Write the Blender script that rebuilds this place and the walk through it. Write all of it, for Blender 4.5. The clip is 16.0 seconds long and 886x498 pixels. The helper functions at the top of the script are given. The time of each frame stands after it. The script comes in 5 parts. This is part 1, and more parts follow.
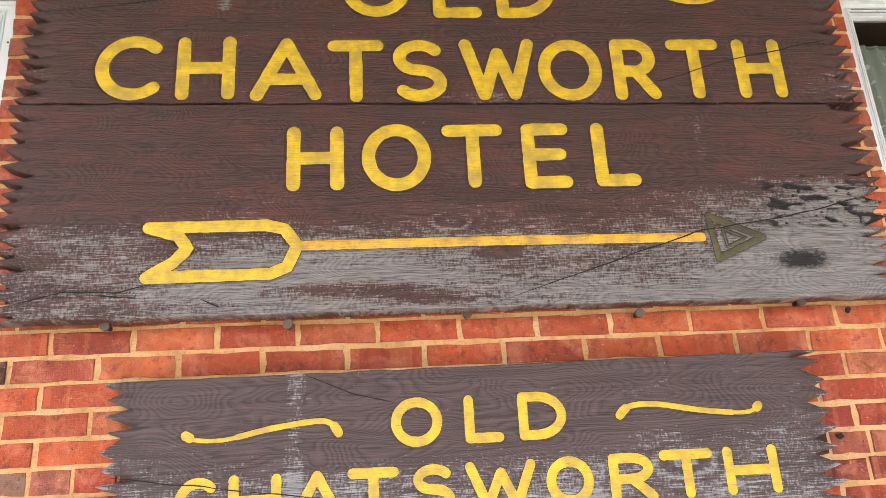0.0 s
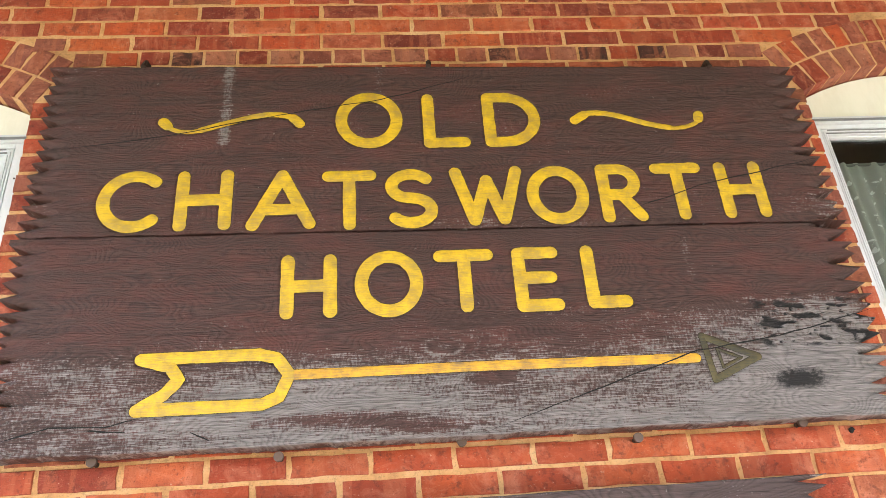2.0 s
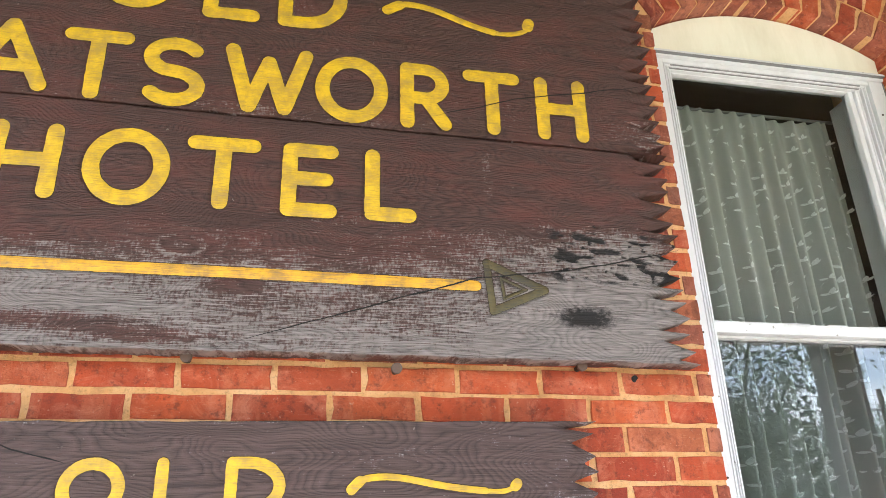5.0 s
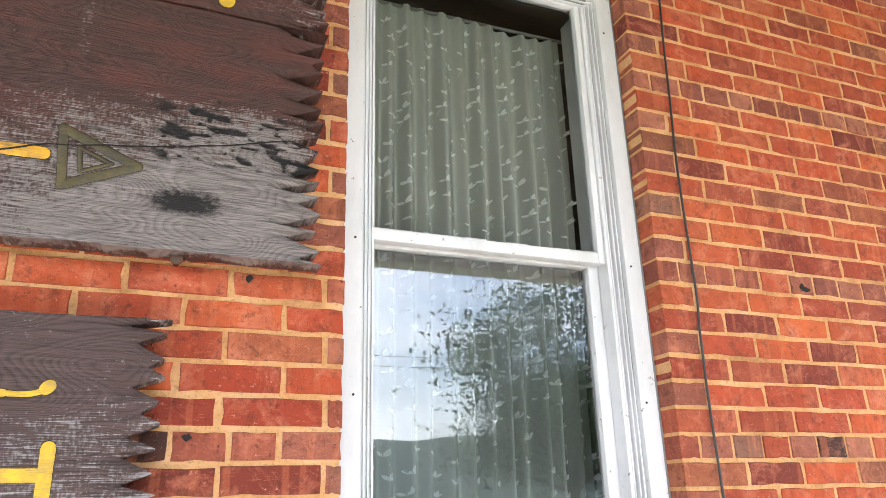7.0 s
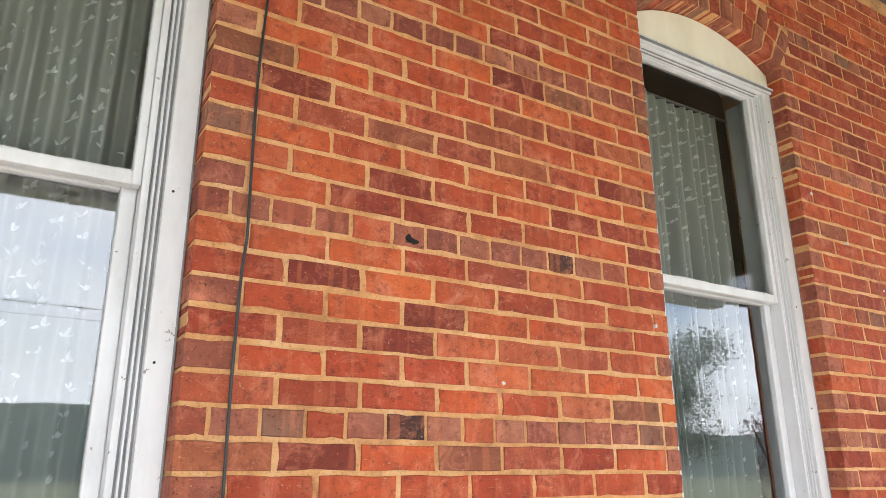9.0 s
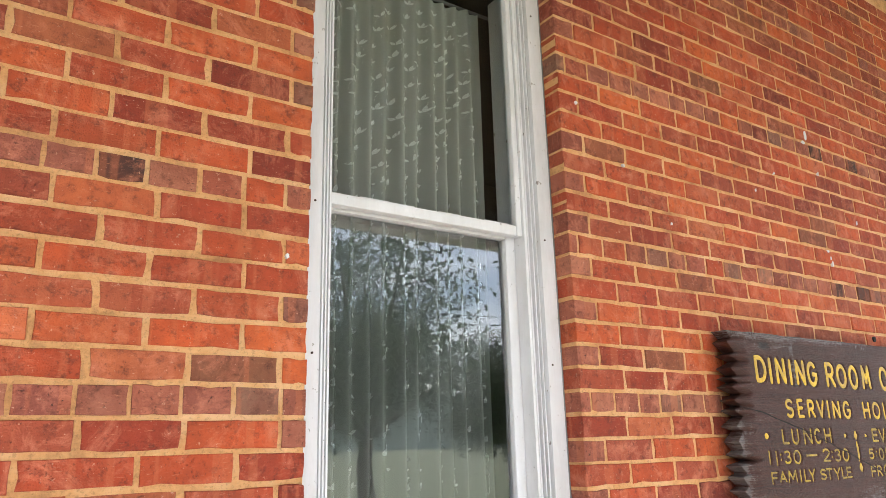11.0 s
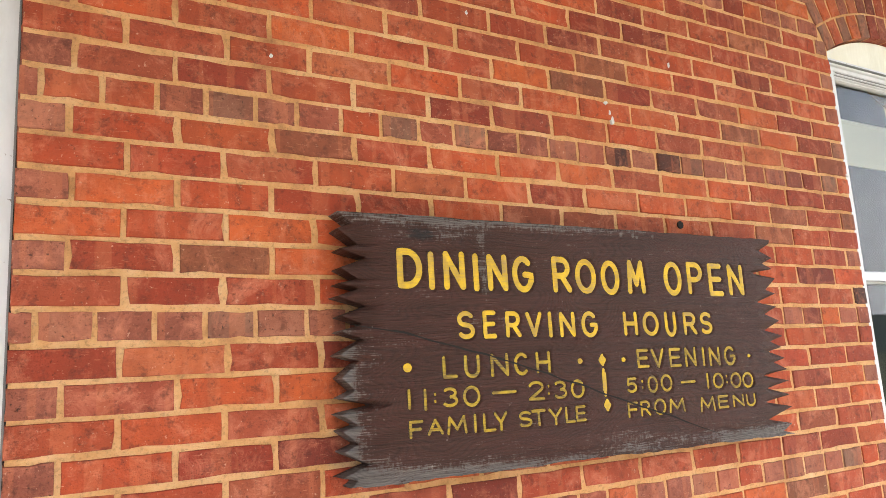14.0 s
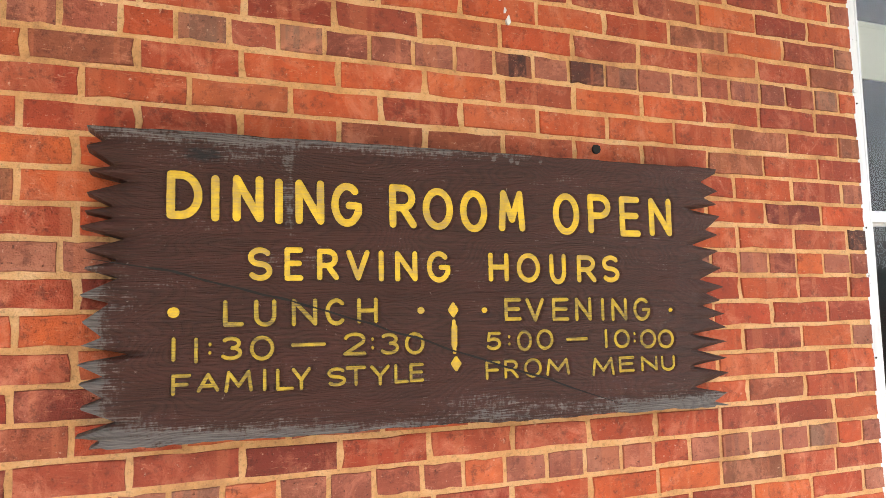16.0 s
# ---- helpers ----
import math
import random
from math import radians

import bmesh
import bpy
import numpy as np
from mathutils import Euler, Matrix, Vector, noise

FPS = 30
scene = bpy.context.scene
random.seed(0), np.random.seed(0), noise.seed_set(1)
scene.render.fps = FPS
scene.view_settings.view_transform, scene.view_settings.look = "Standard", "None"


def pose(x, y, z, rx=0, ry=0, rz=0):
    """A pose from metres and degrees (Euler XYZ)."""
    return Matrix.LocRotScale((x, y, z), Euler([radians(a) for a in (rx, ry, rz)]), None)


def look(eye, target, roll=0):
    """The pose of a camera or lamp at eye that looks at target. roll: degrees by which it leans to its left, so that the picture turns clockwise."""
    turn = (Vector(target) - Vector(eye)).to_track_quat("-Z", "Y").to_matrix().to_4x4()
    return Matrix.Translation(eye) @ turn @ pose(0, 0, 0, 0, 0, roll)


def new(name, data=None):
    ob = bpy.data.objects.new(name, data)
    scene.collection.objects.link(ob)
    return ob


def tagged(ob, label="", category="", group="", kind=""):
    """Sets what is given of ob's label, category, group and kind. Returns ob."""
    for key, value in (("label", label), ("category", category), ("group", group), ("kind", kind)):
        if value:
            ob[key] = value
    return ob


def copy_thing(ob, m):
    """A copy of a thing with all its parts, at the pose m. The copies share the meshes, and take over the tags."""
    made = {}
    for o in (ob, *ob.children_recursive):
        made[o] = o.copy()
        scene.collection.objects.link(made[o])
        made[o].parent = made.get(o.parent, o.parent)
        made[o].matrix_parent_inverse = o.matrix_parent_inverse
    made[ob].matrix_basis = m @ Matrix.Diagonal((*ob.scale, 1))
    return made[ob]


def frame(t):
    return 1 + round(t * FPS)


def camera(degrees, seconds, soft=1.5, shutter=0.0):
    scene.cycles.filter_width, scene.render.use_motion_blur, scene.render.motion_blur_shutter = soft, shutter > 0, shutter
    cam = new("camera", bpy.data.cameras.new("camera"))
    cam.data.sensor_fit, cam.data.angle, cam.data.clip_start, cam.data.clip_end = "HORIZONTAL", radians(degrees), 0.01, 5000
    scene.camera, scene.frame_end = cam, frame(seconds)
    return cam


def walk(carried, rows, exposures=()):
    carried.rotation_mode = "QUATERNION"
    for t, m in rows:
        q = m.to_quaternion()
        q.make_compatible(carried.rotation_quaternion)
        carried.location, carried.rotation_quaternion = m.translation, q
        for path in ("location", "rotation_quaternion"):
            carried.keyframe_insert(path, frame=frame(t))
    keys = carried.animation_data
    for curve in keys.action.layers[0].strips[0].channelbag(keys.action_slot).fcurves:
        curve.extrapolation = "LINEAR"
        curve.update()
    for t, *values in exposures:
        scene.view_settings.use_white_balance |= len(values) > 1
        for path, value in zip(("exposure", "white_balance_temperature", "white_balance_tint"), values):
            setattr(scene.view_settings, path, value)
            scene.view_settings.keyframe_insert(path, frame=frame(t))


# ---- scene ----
cam = camera(62.4, 16.0, 0.6)
PATH = [
    (0, (0.134, 0.042, 1.603), (0.29, 1.935, 2.229), -3.1),
    (0.5, (0.149, 0.027, 1.627), (0.302, 1.882, 2.359), -3.3),
    (1, (0.162, 0.016, 1.637), (0.312, 1.836, 2.451), -3.7),
    (1.5, (0.159, 0.012, 1.641), (0.315, 1.806, 2.51), -3.9),
    (2, (0.164, 0.013, 1.641), (0.321, 1.793, 2.539), -4.3),
    (2.5, (0.18, 0.018, 1.636), (0.336, 1.794, 2.543), -4.4),
    (3, (0.214, 0.019, 1.635), (0.366, 1.802, 2.529), -4.2),
    (3.2, (0.222, 0.022, 1.627), (0.385, 1.805, 2.519), -4.2),
    (5.3, (0.654, 0.287, 1.635), (1.087, 2.100, 2.359), -1.3),
    (5.5, (0.719, 0.268, 1.636), (1.175, 2.085, 2.338), -1.2),
    (6, (0.958, 0.256, 1.598), (1.481, 2.055, 2.2995), -1.4),
    (6.5, (1.111, 0.283, 1.563), (1.727, 2.054, 2.258), -1.8),
    (7, (1.242, 0.384, 1.548), (1.953, 2.134, 2.205), -1.6),
    (7.5, (1.435, 0.472, 1.57), (2.227, 2.202, 2.185), -1.0),
    (8, (1.683, 0.445, 1.563), (2.558, 2.143, 2.156), -0.6),
    (8.5, (1.946, 0.387, 1.574), (2.9, 2.043, 2.163), -0.3),
    (9, (2.193, 0.413, 1.562), (3.206, 2.033, 2.152), -0.3),
    (9.5, (2.467, 0.47, 1.559), (3.518, 2.063, 2.157), -0.9),
    (10, (2.739, 0.449, 1.55), (3.822, 2.023, 2.141), -1.5),
    (10.2, (2.863, 0.405, 1.569), (3.94, 1.99, 2.141), -1.2),
    (12.3, (3.989, 0.428, 1.567), (5.097, 2.026, 2.037), -2.9),
    (12.5, (4.101, 0.448, 1.563), (5.195, 2.058, 2.021), -3.1),
    (13, (4.385, 0.518, 1.576), (5.445, 2.16, 2.001), -3.5),
    (13.5, (4.646, 0.47, 1.558), (5.664, 2.149, 1.937), -3.4),
    (14, (4.878, 0.425, 1.549), (5.869, 2.129, 1.889), -3.3),
    (14.5, (5.065, 0.452, 1.538), (6.009, 2.191, 1.83), -2.6),
    (15, (5.272, 0.503, 1.554), (6.153, 2.282, 1.798), -1.7),
    (15.5, (5.418, 0.493, 1.541), (6.24, 2.303, 1.76), -1.5),
    (16, (5.585, 0.426, 1.551), (6.322, 2.276, 1.735), -1.3),
]
walk(cam, [(t, look(eye, target, roll)) for t, eye, target, roll in PATH], [(0.0, 2.28, 6150, 10), (1.5, 2.36, 6150, 10), (3.2, 2.42, 6150, 10), (6.0, 2.30, 6050, 10), (7.2, 2.24, 6100, 10), (8.5, 1.92, 6150, 10), (10.0, 1.90, 6450, 10), (12.5, 1.99, 6200, 10), (14.5, 1.90, 6650, 10), (16.0, 1.98, 6600, 10)])


# ---- light ----
world = bpy.data.worlds.new("sky")
scene.world = world
world.use_nodes = True
wn, wl = world.node_tree.nodes, world.node_tree.links
bg = wn["Background"]
sky = wn.new("ShaderNodeTexSky")
sky.sky_type, sky.sun_disc = "NISHITA", False
sky.sun_elevation, sky.sun_rotation = radians(48), radians(200)
sky.air_density, sky.dust_density = 1.0, 2.5
cloud = wn.new("ShaderNodeTexNoise")
cloud.inputs["Scale"].default_value, cloud.inputs["Detail"].default_value = 3.2, 6
spread = wn.new("ShaderNodeMapping")
spread.inputs["Scale"].default_value = (1, 1, 2.6)
coord = wn.new("ShaderNodeTexCoord")
wl.new(coord.outputs["Generated"], spread.inputs[0])
wl.new(spread.outputs[0], cloud.inputs[0])
ramp = wn.new("ShaderNodeValToRGB")
ramp.color_ramp.elements[0].position, ramp.color_ramp.elements[1].position = 0.36, 0.6
wl.new(cloud.outputs[0], ramp.inputs[0])
mix = wn.new("ShaderNodeMix")
mix.data_type = "RGBA"
wl.new(ramp.outputs[0], mix.inputs[0])
wl.new(sky.outputs[0], mix.inputs[6])
mix.inputs[7].default_value = (9.0, 9.3, 9.8, 1)
wl.new(mix.outputs[2], bg.inputs[0])
bg.inputs[1].default_value = 0.15
sun_data = bpy.data.lights.new("sun", "SUN")
sun_data.energy, sun_data.angle, sun_data.color = 3.2, radians(12), (1.0, 0.95, 0.88)
sun = new("sun", sun_data)
sun.matrix_world = look((0, 0, 30), (-8.0, 21.0, 0))

# ---- materials ----


def material(name):
    m = bpy.data.materials.new(name)
    m.use_nodes = True
    return m, m.node_tree.nodes, m.node_tree.links, m.node_tree.nodes["Principled BSDF"]


def noise_node(n, l, vec, scale, detail=4, rough=0.55, distort=0.0):
    t = n.new("ShaderNodeTexNoise")
    t.inputs["Scale"].default_value, t.inputs["Detail"].default_value = scale, detail
    t.inputs["Roughness"].default_value, t.inputs["Distortion"].default_value = rough, distort
    l.new(vec, t.inputs["Vector"])
    return t.outputs[0]


def ramp_node(n, l, fac, stops, interp="LINEAR"):
    r = n.new("ShaderNodeValToRGB")
    e = r.color_ramp.elements
    r.color_ramp.interpolation = interp
    while len(e) < len(stops):
        e.new(0.5)
    for i, (p, c) in enumerate(stops):
        e[i].position = p
        e[i].color = (*c, 1) if isinstance(c, tuple) else (c, c, c, 1)
    l.new(fac, r.inputs[0])
    return r.outputs[0]


def mix_node(n, l, fac, a, b, mode="MIX"):
    m = n.new("ShaderNodeMix")
    m.data_type, m.blend_type = "RGBA", mode
    for sock, v in ((m.inputs[0], fac), (m.inputs[6], a), (m.inputs[7], b)):
        if isinstance(v, (int, float)):
            sock.default_value = v
        elif isinstance(v, tuple):
            sock.default_value = (*v, 1)
        else:
            l.new(v, sock)
    return m.outputs[2]


def math_node(n, l, op, a, b=0.0):
    m = n.new("ShaderNodeMath")
    m.operation = op
    for sock, v in zip(m.inputs, (a, b)):
        if isinstance(v, (int, float)):
            sock.default_value = v
        else:
            l.new(v, sock)
    return m.outputs[0]


def mapped(n, l, vec, scale, loc=(0, 0, 0)):
    m = n.new("ShaderNodeMapping")
    m.inputs["Scale"].default_value, m.inputs["Location"].default_value = scale, loc
    l.new(vec, m.inputs[0])
    return m.outputs[0]


def bump_node(n, l, height, strength, dist, bsdf):
    b = n.new("ShaderNodeBump")
    b.inputs["Strength"].default_value, b.inputs["Distance"].default_value = strength, dist
    l.new(height, b.inputs["Height"])
    l.new(b.outputs[0], bsdf.inputs["Normal"])


def position(n):
    return n.new("ShaderNodeNewGeometry").outputs["Position"]


def brick_material(name, islands, stops, pits=0.5):
    m, n, l, b = material(name)
    geo = n.new("ShaderNodeNewGeometry")
    r = geo.outputs["Random Per Island"] if islands else n.new("ShaderNodeObjectInfo").outputs["Random"]
    shift = n.new("ShaderNodeVectorMath")
    shift.operation = "MULTIPLY_ADD"
    l.new(r, shift.inputs[0])
    shift.inputs[1].default_value = (37, 53, 71)
    l.new(geo.outputs["Position"], shift.inputs[2])
    v = shift.outputs[0]
    base = ramp_node(n, l, r, stops)
    blotch = ramp_node(n, l, noise_node(n, l, v, 14, 5, 0.65), [(0.36, 0.0), (0.68, 1.0)])
    c = mix_node(n, l, math_node(n, l, "MULTIPLY", blotch, 0.5), base, (0.17, 0.032, 0.018))
    band = ramp_node(n, l, noise_node(n, l, mapped(n, l, v, (26, 26, 0.8)), 1.0, 1), [(0.58, 0.0), (0.62, 1.0)])
    c = mix_node(n, l, math_node(n, l, "MULTIPLY", band, 0.32), c, (0.56, 0.17, 0.08))
    scratch = ramp_node(n, l, noise_node(n, l, mapped(n, l, v, (40, 40, 320)), 1.0, 3, 0.7), [(0.62, 0.0), (0.70, 1.0)])
    c = mix_node(n, l, math_node(n, l, "MULTIPLY", scratch, 0.5), c, (0.60, 0.26, 0.15))
    bloom = ramp_node(n, l, noise_node(n, l, v, 11, 8, 0.75, 0.8), [(0.50, 0.0), (0.70, 1.0)])
    c = mix_node(n, l, math_node(n, l, "MULTIPLY", bloom, 0.65), c, (0.70, 0.25, 0.15))
    speck = ramp_node(n, l, noise_node(n, l, v, 95, 4, 0.65), [(0.65, 0.0), (0.70, 1.0)])
    c = mix_node(n, l, math_node(n, l, "MULTIPLY", speck, 0.6), c, (0.66, 0.38, 0.27))
    pit = ramp_node(n, l, noise_node(n, l, v, 120, 3, 0.6), [(0.27, 1.0), (0.37, 0.0)])
    c = mix_node(n, l, math_node(n, l, "MULTIPLY", pit, pits), c, (0.05, 0.022, 0.018))
    stain = ramp_node(n, l, noise_node(n, l, geo.outputs["Position"], 2.2, 6, 0.7), [(0.4, 0.0), (0.75, 1.0)])
    c = mix_node(n, l, math_node(n, l, "MULTIPLY", stain, 0.35), c, (0.20, 0.045, 0.02))
    soot = ramp_node(n, l, noise_node(n, l, v, 34, 6, 0.75), [(0.34, 1.0), (0.47, 0.0)])
    c = mix_node(n, l, math_node(n, l, "MULTIPLY", soot, 0.62), c, (0.085, 0.022, 0.016))
    l.new(c, b.inputs["Base Color"])
    b.inputs["Roughness"].default_value = 0.78
    b.inputs["Specular IOR Level"].default_value = 0.3
    h = mix_node(n, l, 0.5, noise_node(n, l, v, 60, 6, 0.65), noise_node(n, l, v, 260, 3, 0.6))
    h = mix_node(n, l, math_node(n, l, "MULTIPLY", pit, 0.9), h, (0.0, 0.0, 0.0))
    bump_node(n, l, h, 1.0, 0.008, b)
    return m


REDS = [(0, (0.381, 0.054, 0.022)), (0.14, (0.605, 0.108, 0.031)), (0.26, (0.269, 0.037, 0.022)), (0.4, (0.672, 0.142, 0.038)), (0.52, (0.426, 0.058,
        0.022)), (0.62, (0.151, 0.026, 0.020)), (0.7, (0.560, 0.089, 0.028)), (0.8, (0.302, 0.060, 0.035)), (0.88, (0.694, 0.161, 0.056)), (0.94,
        (0.213, 0.088, 0.048)), (1, (0.482, 0.065, 0.025))]
PITTED = [(0, (0.340, 0.081, 0.047)), (0.2, (0.400, 0.140, 0.090)), (0.38, (0.220, 0.059, 0.040)), (0.55, (0.440, 0.173, 0.106)), (0.7, (0.260, 0.076,
        0.056)), (0.85, (0.240, 0.140, 0.095)), (1, (0.400, 0.097, 0.056))]
BRICK = brick_material("red_brick", False, REDS)
BRICK_REST = brick_material("red_brick_rest", True, REDS)
BRICK_HEADER = brick_material("pitted_brick", False, PITTED, 0.9)
BRICK_BLACK = brick_material("burnt_brick", False, [(0.0, (0.022, 0.017, 0.017)), (1.0, (0.035, 0.026, 0.024))], 0.5)


def mortar_material():
    m, n, l, b = material("tan_mortar")
    v = position(n)
    c = ramp_node(n, l, noise_node(n, l, v, 7, 6, 0.7), [(0.3, (0.40, 0.19, 0.08)), (0.47, (0.66, 0.35, 0.145)), (0.75, (0.80, 0.52, 0.29))])
    c = mix_node(n, l, ramp_node(n, l, noise_node(n, l, v, 110, 5, 0.7), [(0.36, 0.4), (0.47, 0.0)]), c, (0.20, 0.11, 0.05))
    l.new(c, b.inputs["Base Color"])
    b.inputs["Roughness"].default_value = 0.92
    bump_node(n, l, noise_node(n, l, v, 110, 8, 0.75), 1.0, 0.008, b)
    return m


def paint_material(name, color, dirt, rough=0.45, chip=0.0):
    """Old brushed oil paint: dirt in blotches, brush marks, a few chips down to grey wood."""
    m, n, l, b = material(name)
    v = position(n)
    f = ramp_node(n, l, noise_node(n, l, mapped(n, l, v, (9, 9, 3)), 1.0, 7, 0.7), [(0.42, 0.0), (0.75, 1.0)])
    c = mix_node(n, l, math_node(n, l, "MULTIPLY", f, 0.6), color, dirt)
    if chip:
        k = ramp_node(n, l, noise_node(n, l, v, 38, 5, 0.7), [(0.66, 0.0), (0.69, 1.0)])
        c = mix_node(n, l, math_node(n, l, "MULTIPLY", k, chip), c, (0.20, 0.18, 0.16))
    l.new(c, b.inputs["Base Color"])
    b.inputs["Roughness"].default_value = rough
    bump_node(n, l, noise_node(n, l, mapped(n, l, v, (60, 60, 14)), 1.0, 5, 0.6), 0.35, 0.003, b)
    return m


def wood_sign_material(name, paint, bare, red=(0.13, 0.035, 0.028), rings=52.0):
    """Brown stain over open softwood grain; the attributes wear and char say where the stain is gone or the wood burnt."""
    m, n, l, b = material(name)
    v = position(n)
    wear = n.new("ShaderNodeAttribute")
    wear.attribute_name = "wear"
    char = n.new("ShaderNodeAttribute")
    char.attribute_name = "char"
    warp = noise_node(n, l, mapped(n, l, v, (1.6, 1, 5.0)), 1.0, 3, 0.5)
    wv = n.new("ShaderNodeVectorMath")
    wv.operation = "MULTIPLY_ADD"
    l.new(warp, wv.inputs[0])
    wv.inputs[1].default_value = (0.0, 0.0, 0.07)
    l.new(v, wv.inputs[2])
    grain = noise_node(n, l, mapped(n, l, wv.outputs[0], (3.5, 3.0, 290.0)), 1.0, 3, 0.6)
    fine = noise_node(n, l, mapped(n, l, v, (14.0, 8.0, 420.0)), 1.0, 3, 0.7)
    mottled = noise_node(n, l, mapped(n, l, v, (5, 5, 16)), 1.0, 6, 0.7)
    # growth rings cut through lengthwise: long bands that bend round knots
    bend = noise_node(n, l, mapped(n, l, v, (2.2, 1, 6.5), (3, 1, 7)), 1.0, 2, 0.45)
    height = n.new("ShaderNodeSeparateXYZ")
    l.new(v, height.inputs[0])
    turns = math_node(n, l, "ADD", math_node(n, l, "MULTIPLY", height.outputs[2], 70.0), math_node(n, l, "MULTIPLY", bend, rings))
    rings_band = math_node(n, l, "FRACT", turns)
    rings_band = ramp_node(n, l, rings_band, [(0.0, 0.35), (0.55, 0.62), (0.86, 0.30), (0.93, 0.15), (1.0, 0.35)])
    grain = mix_node(n, l, 0.42, grain, rings_band)
    c = ramp_node(n, l, grain, [(0.34, tuple(x * 0.55 for x in paint)), (0.5, paint), (0.66, tuple(x * 1.4 for x in paint))])
    c = mix_node(n, l, math_node(n, l, "MULTIPLY", ramp_node(n, l, mottled, [(0.45, 0.0), (0.7, 1.0)]), 0.55), c, red)
    g = ramp_node(n, l, mix_node(n, l, 0.5, grain, fine), [(0.33, tuple(x * 0.28 for x in bare)), (0.46, tuple(x * 0.75 for x in bare)), (0.60, tuple(min(1.0, x * 1.35) for x in bare))])
    w = math_node(n, l, "ADD", wear.outputs["Fac"], math_node(n, l, "MULTIPLY", math_node(n, l, "SUBTRACT", mottled, 0.5), 1.1))
    w = math_node(n, l, "ADD", w, math_node(n, l, "MULTIPLY", math_node(n, l, "SUBTRACT", fine, 0.5), 1.5))
    hatch = noise_node(n, l, mapped(n, l, v, (170, 60, 90)), 1.0, 2, 0.6)
    w = math_node(n, l, "ADD", w, math_node(n, l, "MULTIPLY", math_node(n, l, "SUBTRACT", hatch, 0.5), 0.9))
    w = ramp_node(n, l, w, [(0.38, 0.0), (0.62, 1.0)])
    c = mix_node(n, l, w, c, g)
    k = math_node(n, l, "ADD", char.outputs["Fac"], math_node(n, l, "MULTIPLY", math_node(n, l, "SUBTRACT", noise_node(n, l, mapped(n, l, v, (60, 30, 130)), 1.0, 6, 0.75), 0.5), 1.6))
    k = ramp_node(n, l, k, [(0.38, 0.0), (0.85, 1.0)])
    c = mix_node(n, l, k, c, (0.012, 0.010, 0.011))
    scuff = ramp_node(n, l, noise_node(n, l, v, 75, 3, 0.6), [(0.72, 0.0), (0.76, 1.0)])
    c = mix_node(n, l, math_node(n, l, "MULTIPLY", scuff, 0.35), c, (0.42, 0.38, 0.35))
    l.new(c, b.inputs["Base Color"])
    b.inputs["Roughness"].default_value = 0.60
    b.inputs["Specular IOR Level"].default_value = 0.34
    h = mix_node(n, l, 0.45, grain, fine)
    bump_node(n, l, h, 1.0, 0.008, b)
    return m


def letter_material(name, color, worn, amount):
    m, n, l, b = material(name)
    v = position(n)
    streak = noise_node(n, l, mapped(n, l, v, (16, 8, 330)), 1.0, 3, 0.65)
    patch = noise_node(n, l, v, 18, 5, 0.7)
    f = ramp_node(n, l, mix_node(n, l, 0.5, streak, patch), [(0.47, 0.0), (0.64, 1.0)])
    tone = mix_node(n, l, ramp_node(n, l, patch, [(0.4, 0.0), (0.65, 1.0)]), color, tuple(x * 0.66 for x in color))
    c = mix_node(n, l, math_node(n, l, "MULTIPLY", f, amount), tone, worn)
    gaps_in_paint = ramp_node(n, l, noise_node(n, l, mapped(n, l, v, (22, 10, 420), (5, 2, 3)), 1.0, 4, 0.7), [(0.33, 0.75), (0.43, 0.0)])
    c = mix_node(n, l, gaps_in_paint, c, tuple(x * 0.6 for x in worn))
    l.new(c, b.inputs["Base Color"])
    b.inputs["Roughness"].default_value = 0.5
    bump_node(n, l, mix_node(n, l, 0.4, streak, noise_node(n, l, v, 90, 4)), 0.5, 0.003, b)
    return m


def plain_material(name, color, rough=0.6, metal=0.0, vary=0.3, scale=30):
    m, n, l, b = material(name)
    v = position(n)
    c = mix_node(n, l, math_node(n, l, "MULTIPLY", noise_node(n, l, v, scale, 5, 0.65), vary), color, tuple(x * 0.35 for x in color))
    l.new(c, b.inputs["Base Color"])
    b.inputs["Roughness"].default_value, b.inputs["Metallic"].default_value = rough, metal
    bump_node(n, l, noise_node(n, l, v, scale * 4, 4), 0.25, 0.003, b)
    return m


def glass_material(name, ior):
    m, n, l, b = material(name)
    n.remove(b)
    clear, gloss, f, mixs = n.new("ShaderNodeBsdfTransparent"), n.new("ShaderNodeBsdfGlossy"), n.new("ShaderNodeFresnel"), n.new("ShaderNodeMixShader")
    clear.inputs[0].default_value = (0.95, 0.965, 0.95, 1)
    gloss.inputs["Roughness"].default_value = 0.0
    f.inputs["IOR"].default_value = ior
    bump = n.new("ShaderNodeBump")
    bump.inputs["Strength"].default_value, bump.inputs["Distance"].default_value = 0.004, 0.01
    l.new(noise_node(n, l, position(n), 5, 2), bump.inputs["Height"])
    l.new(bump.outputs[0], gloss.inputs["Normal"])
    l.new(f.outputs[0], mixs.inputs[0])
    l.new(clear.outputs[0], mixs.inputs[1])
    l.new(gloss.outputs[0], mixs.inputs[2])
    l.new(mixs.outputs[0], n["Material Output"].inputs[0])
    return m


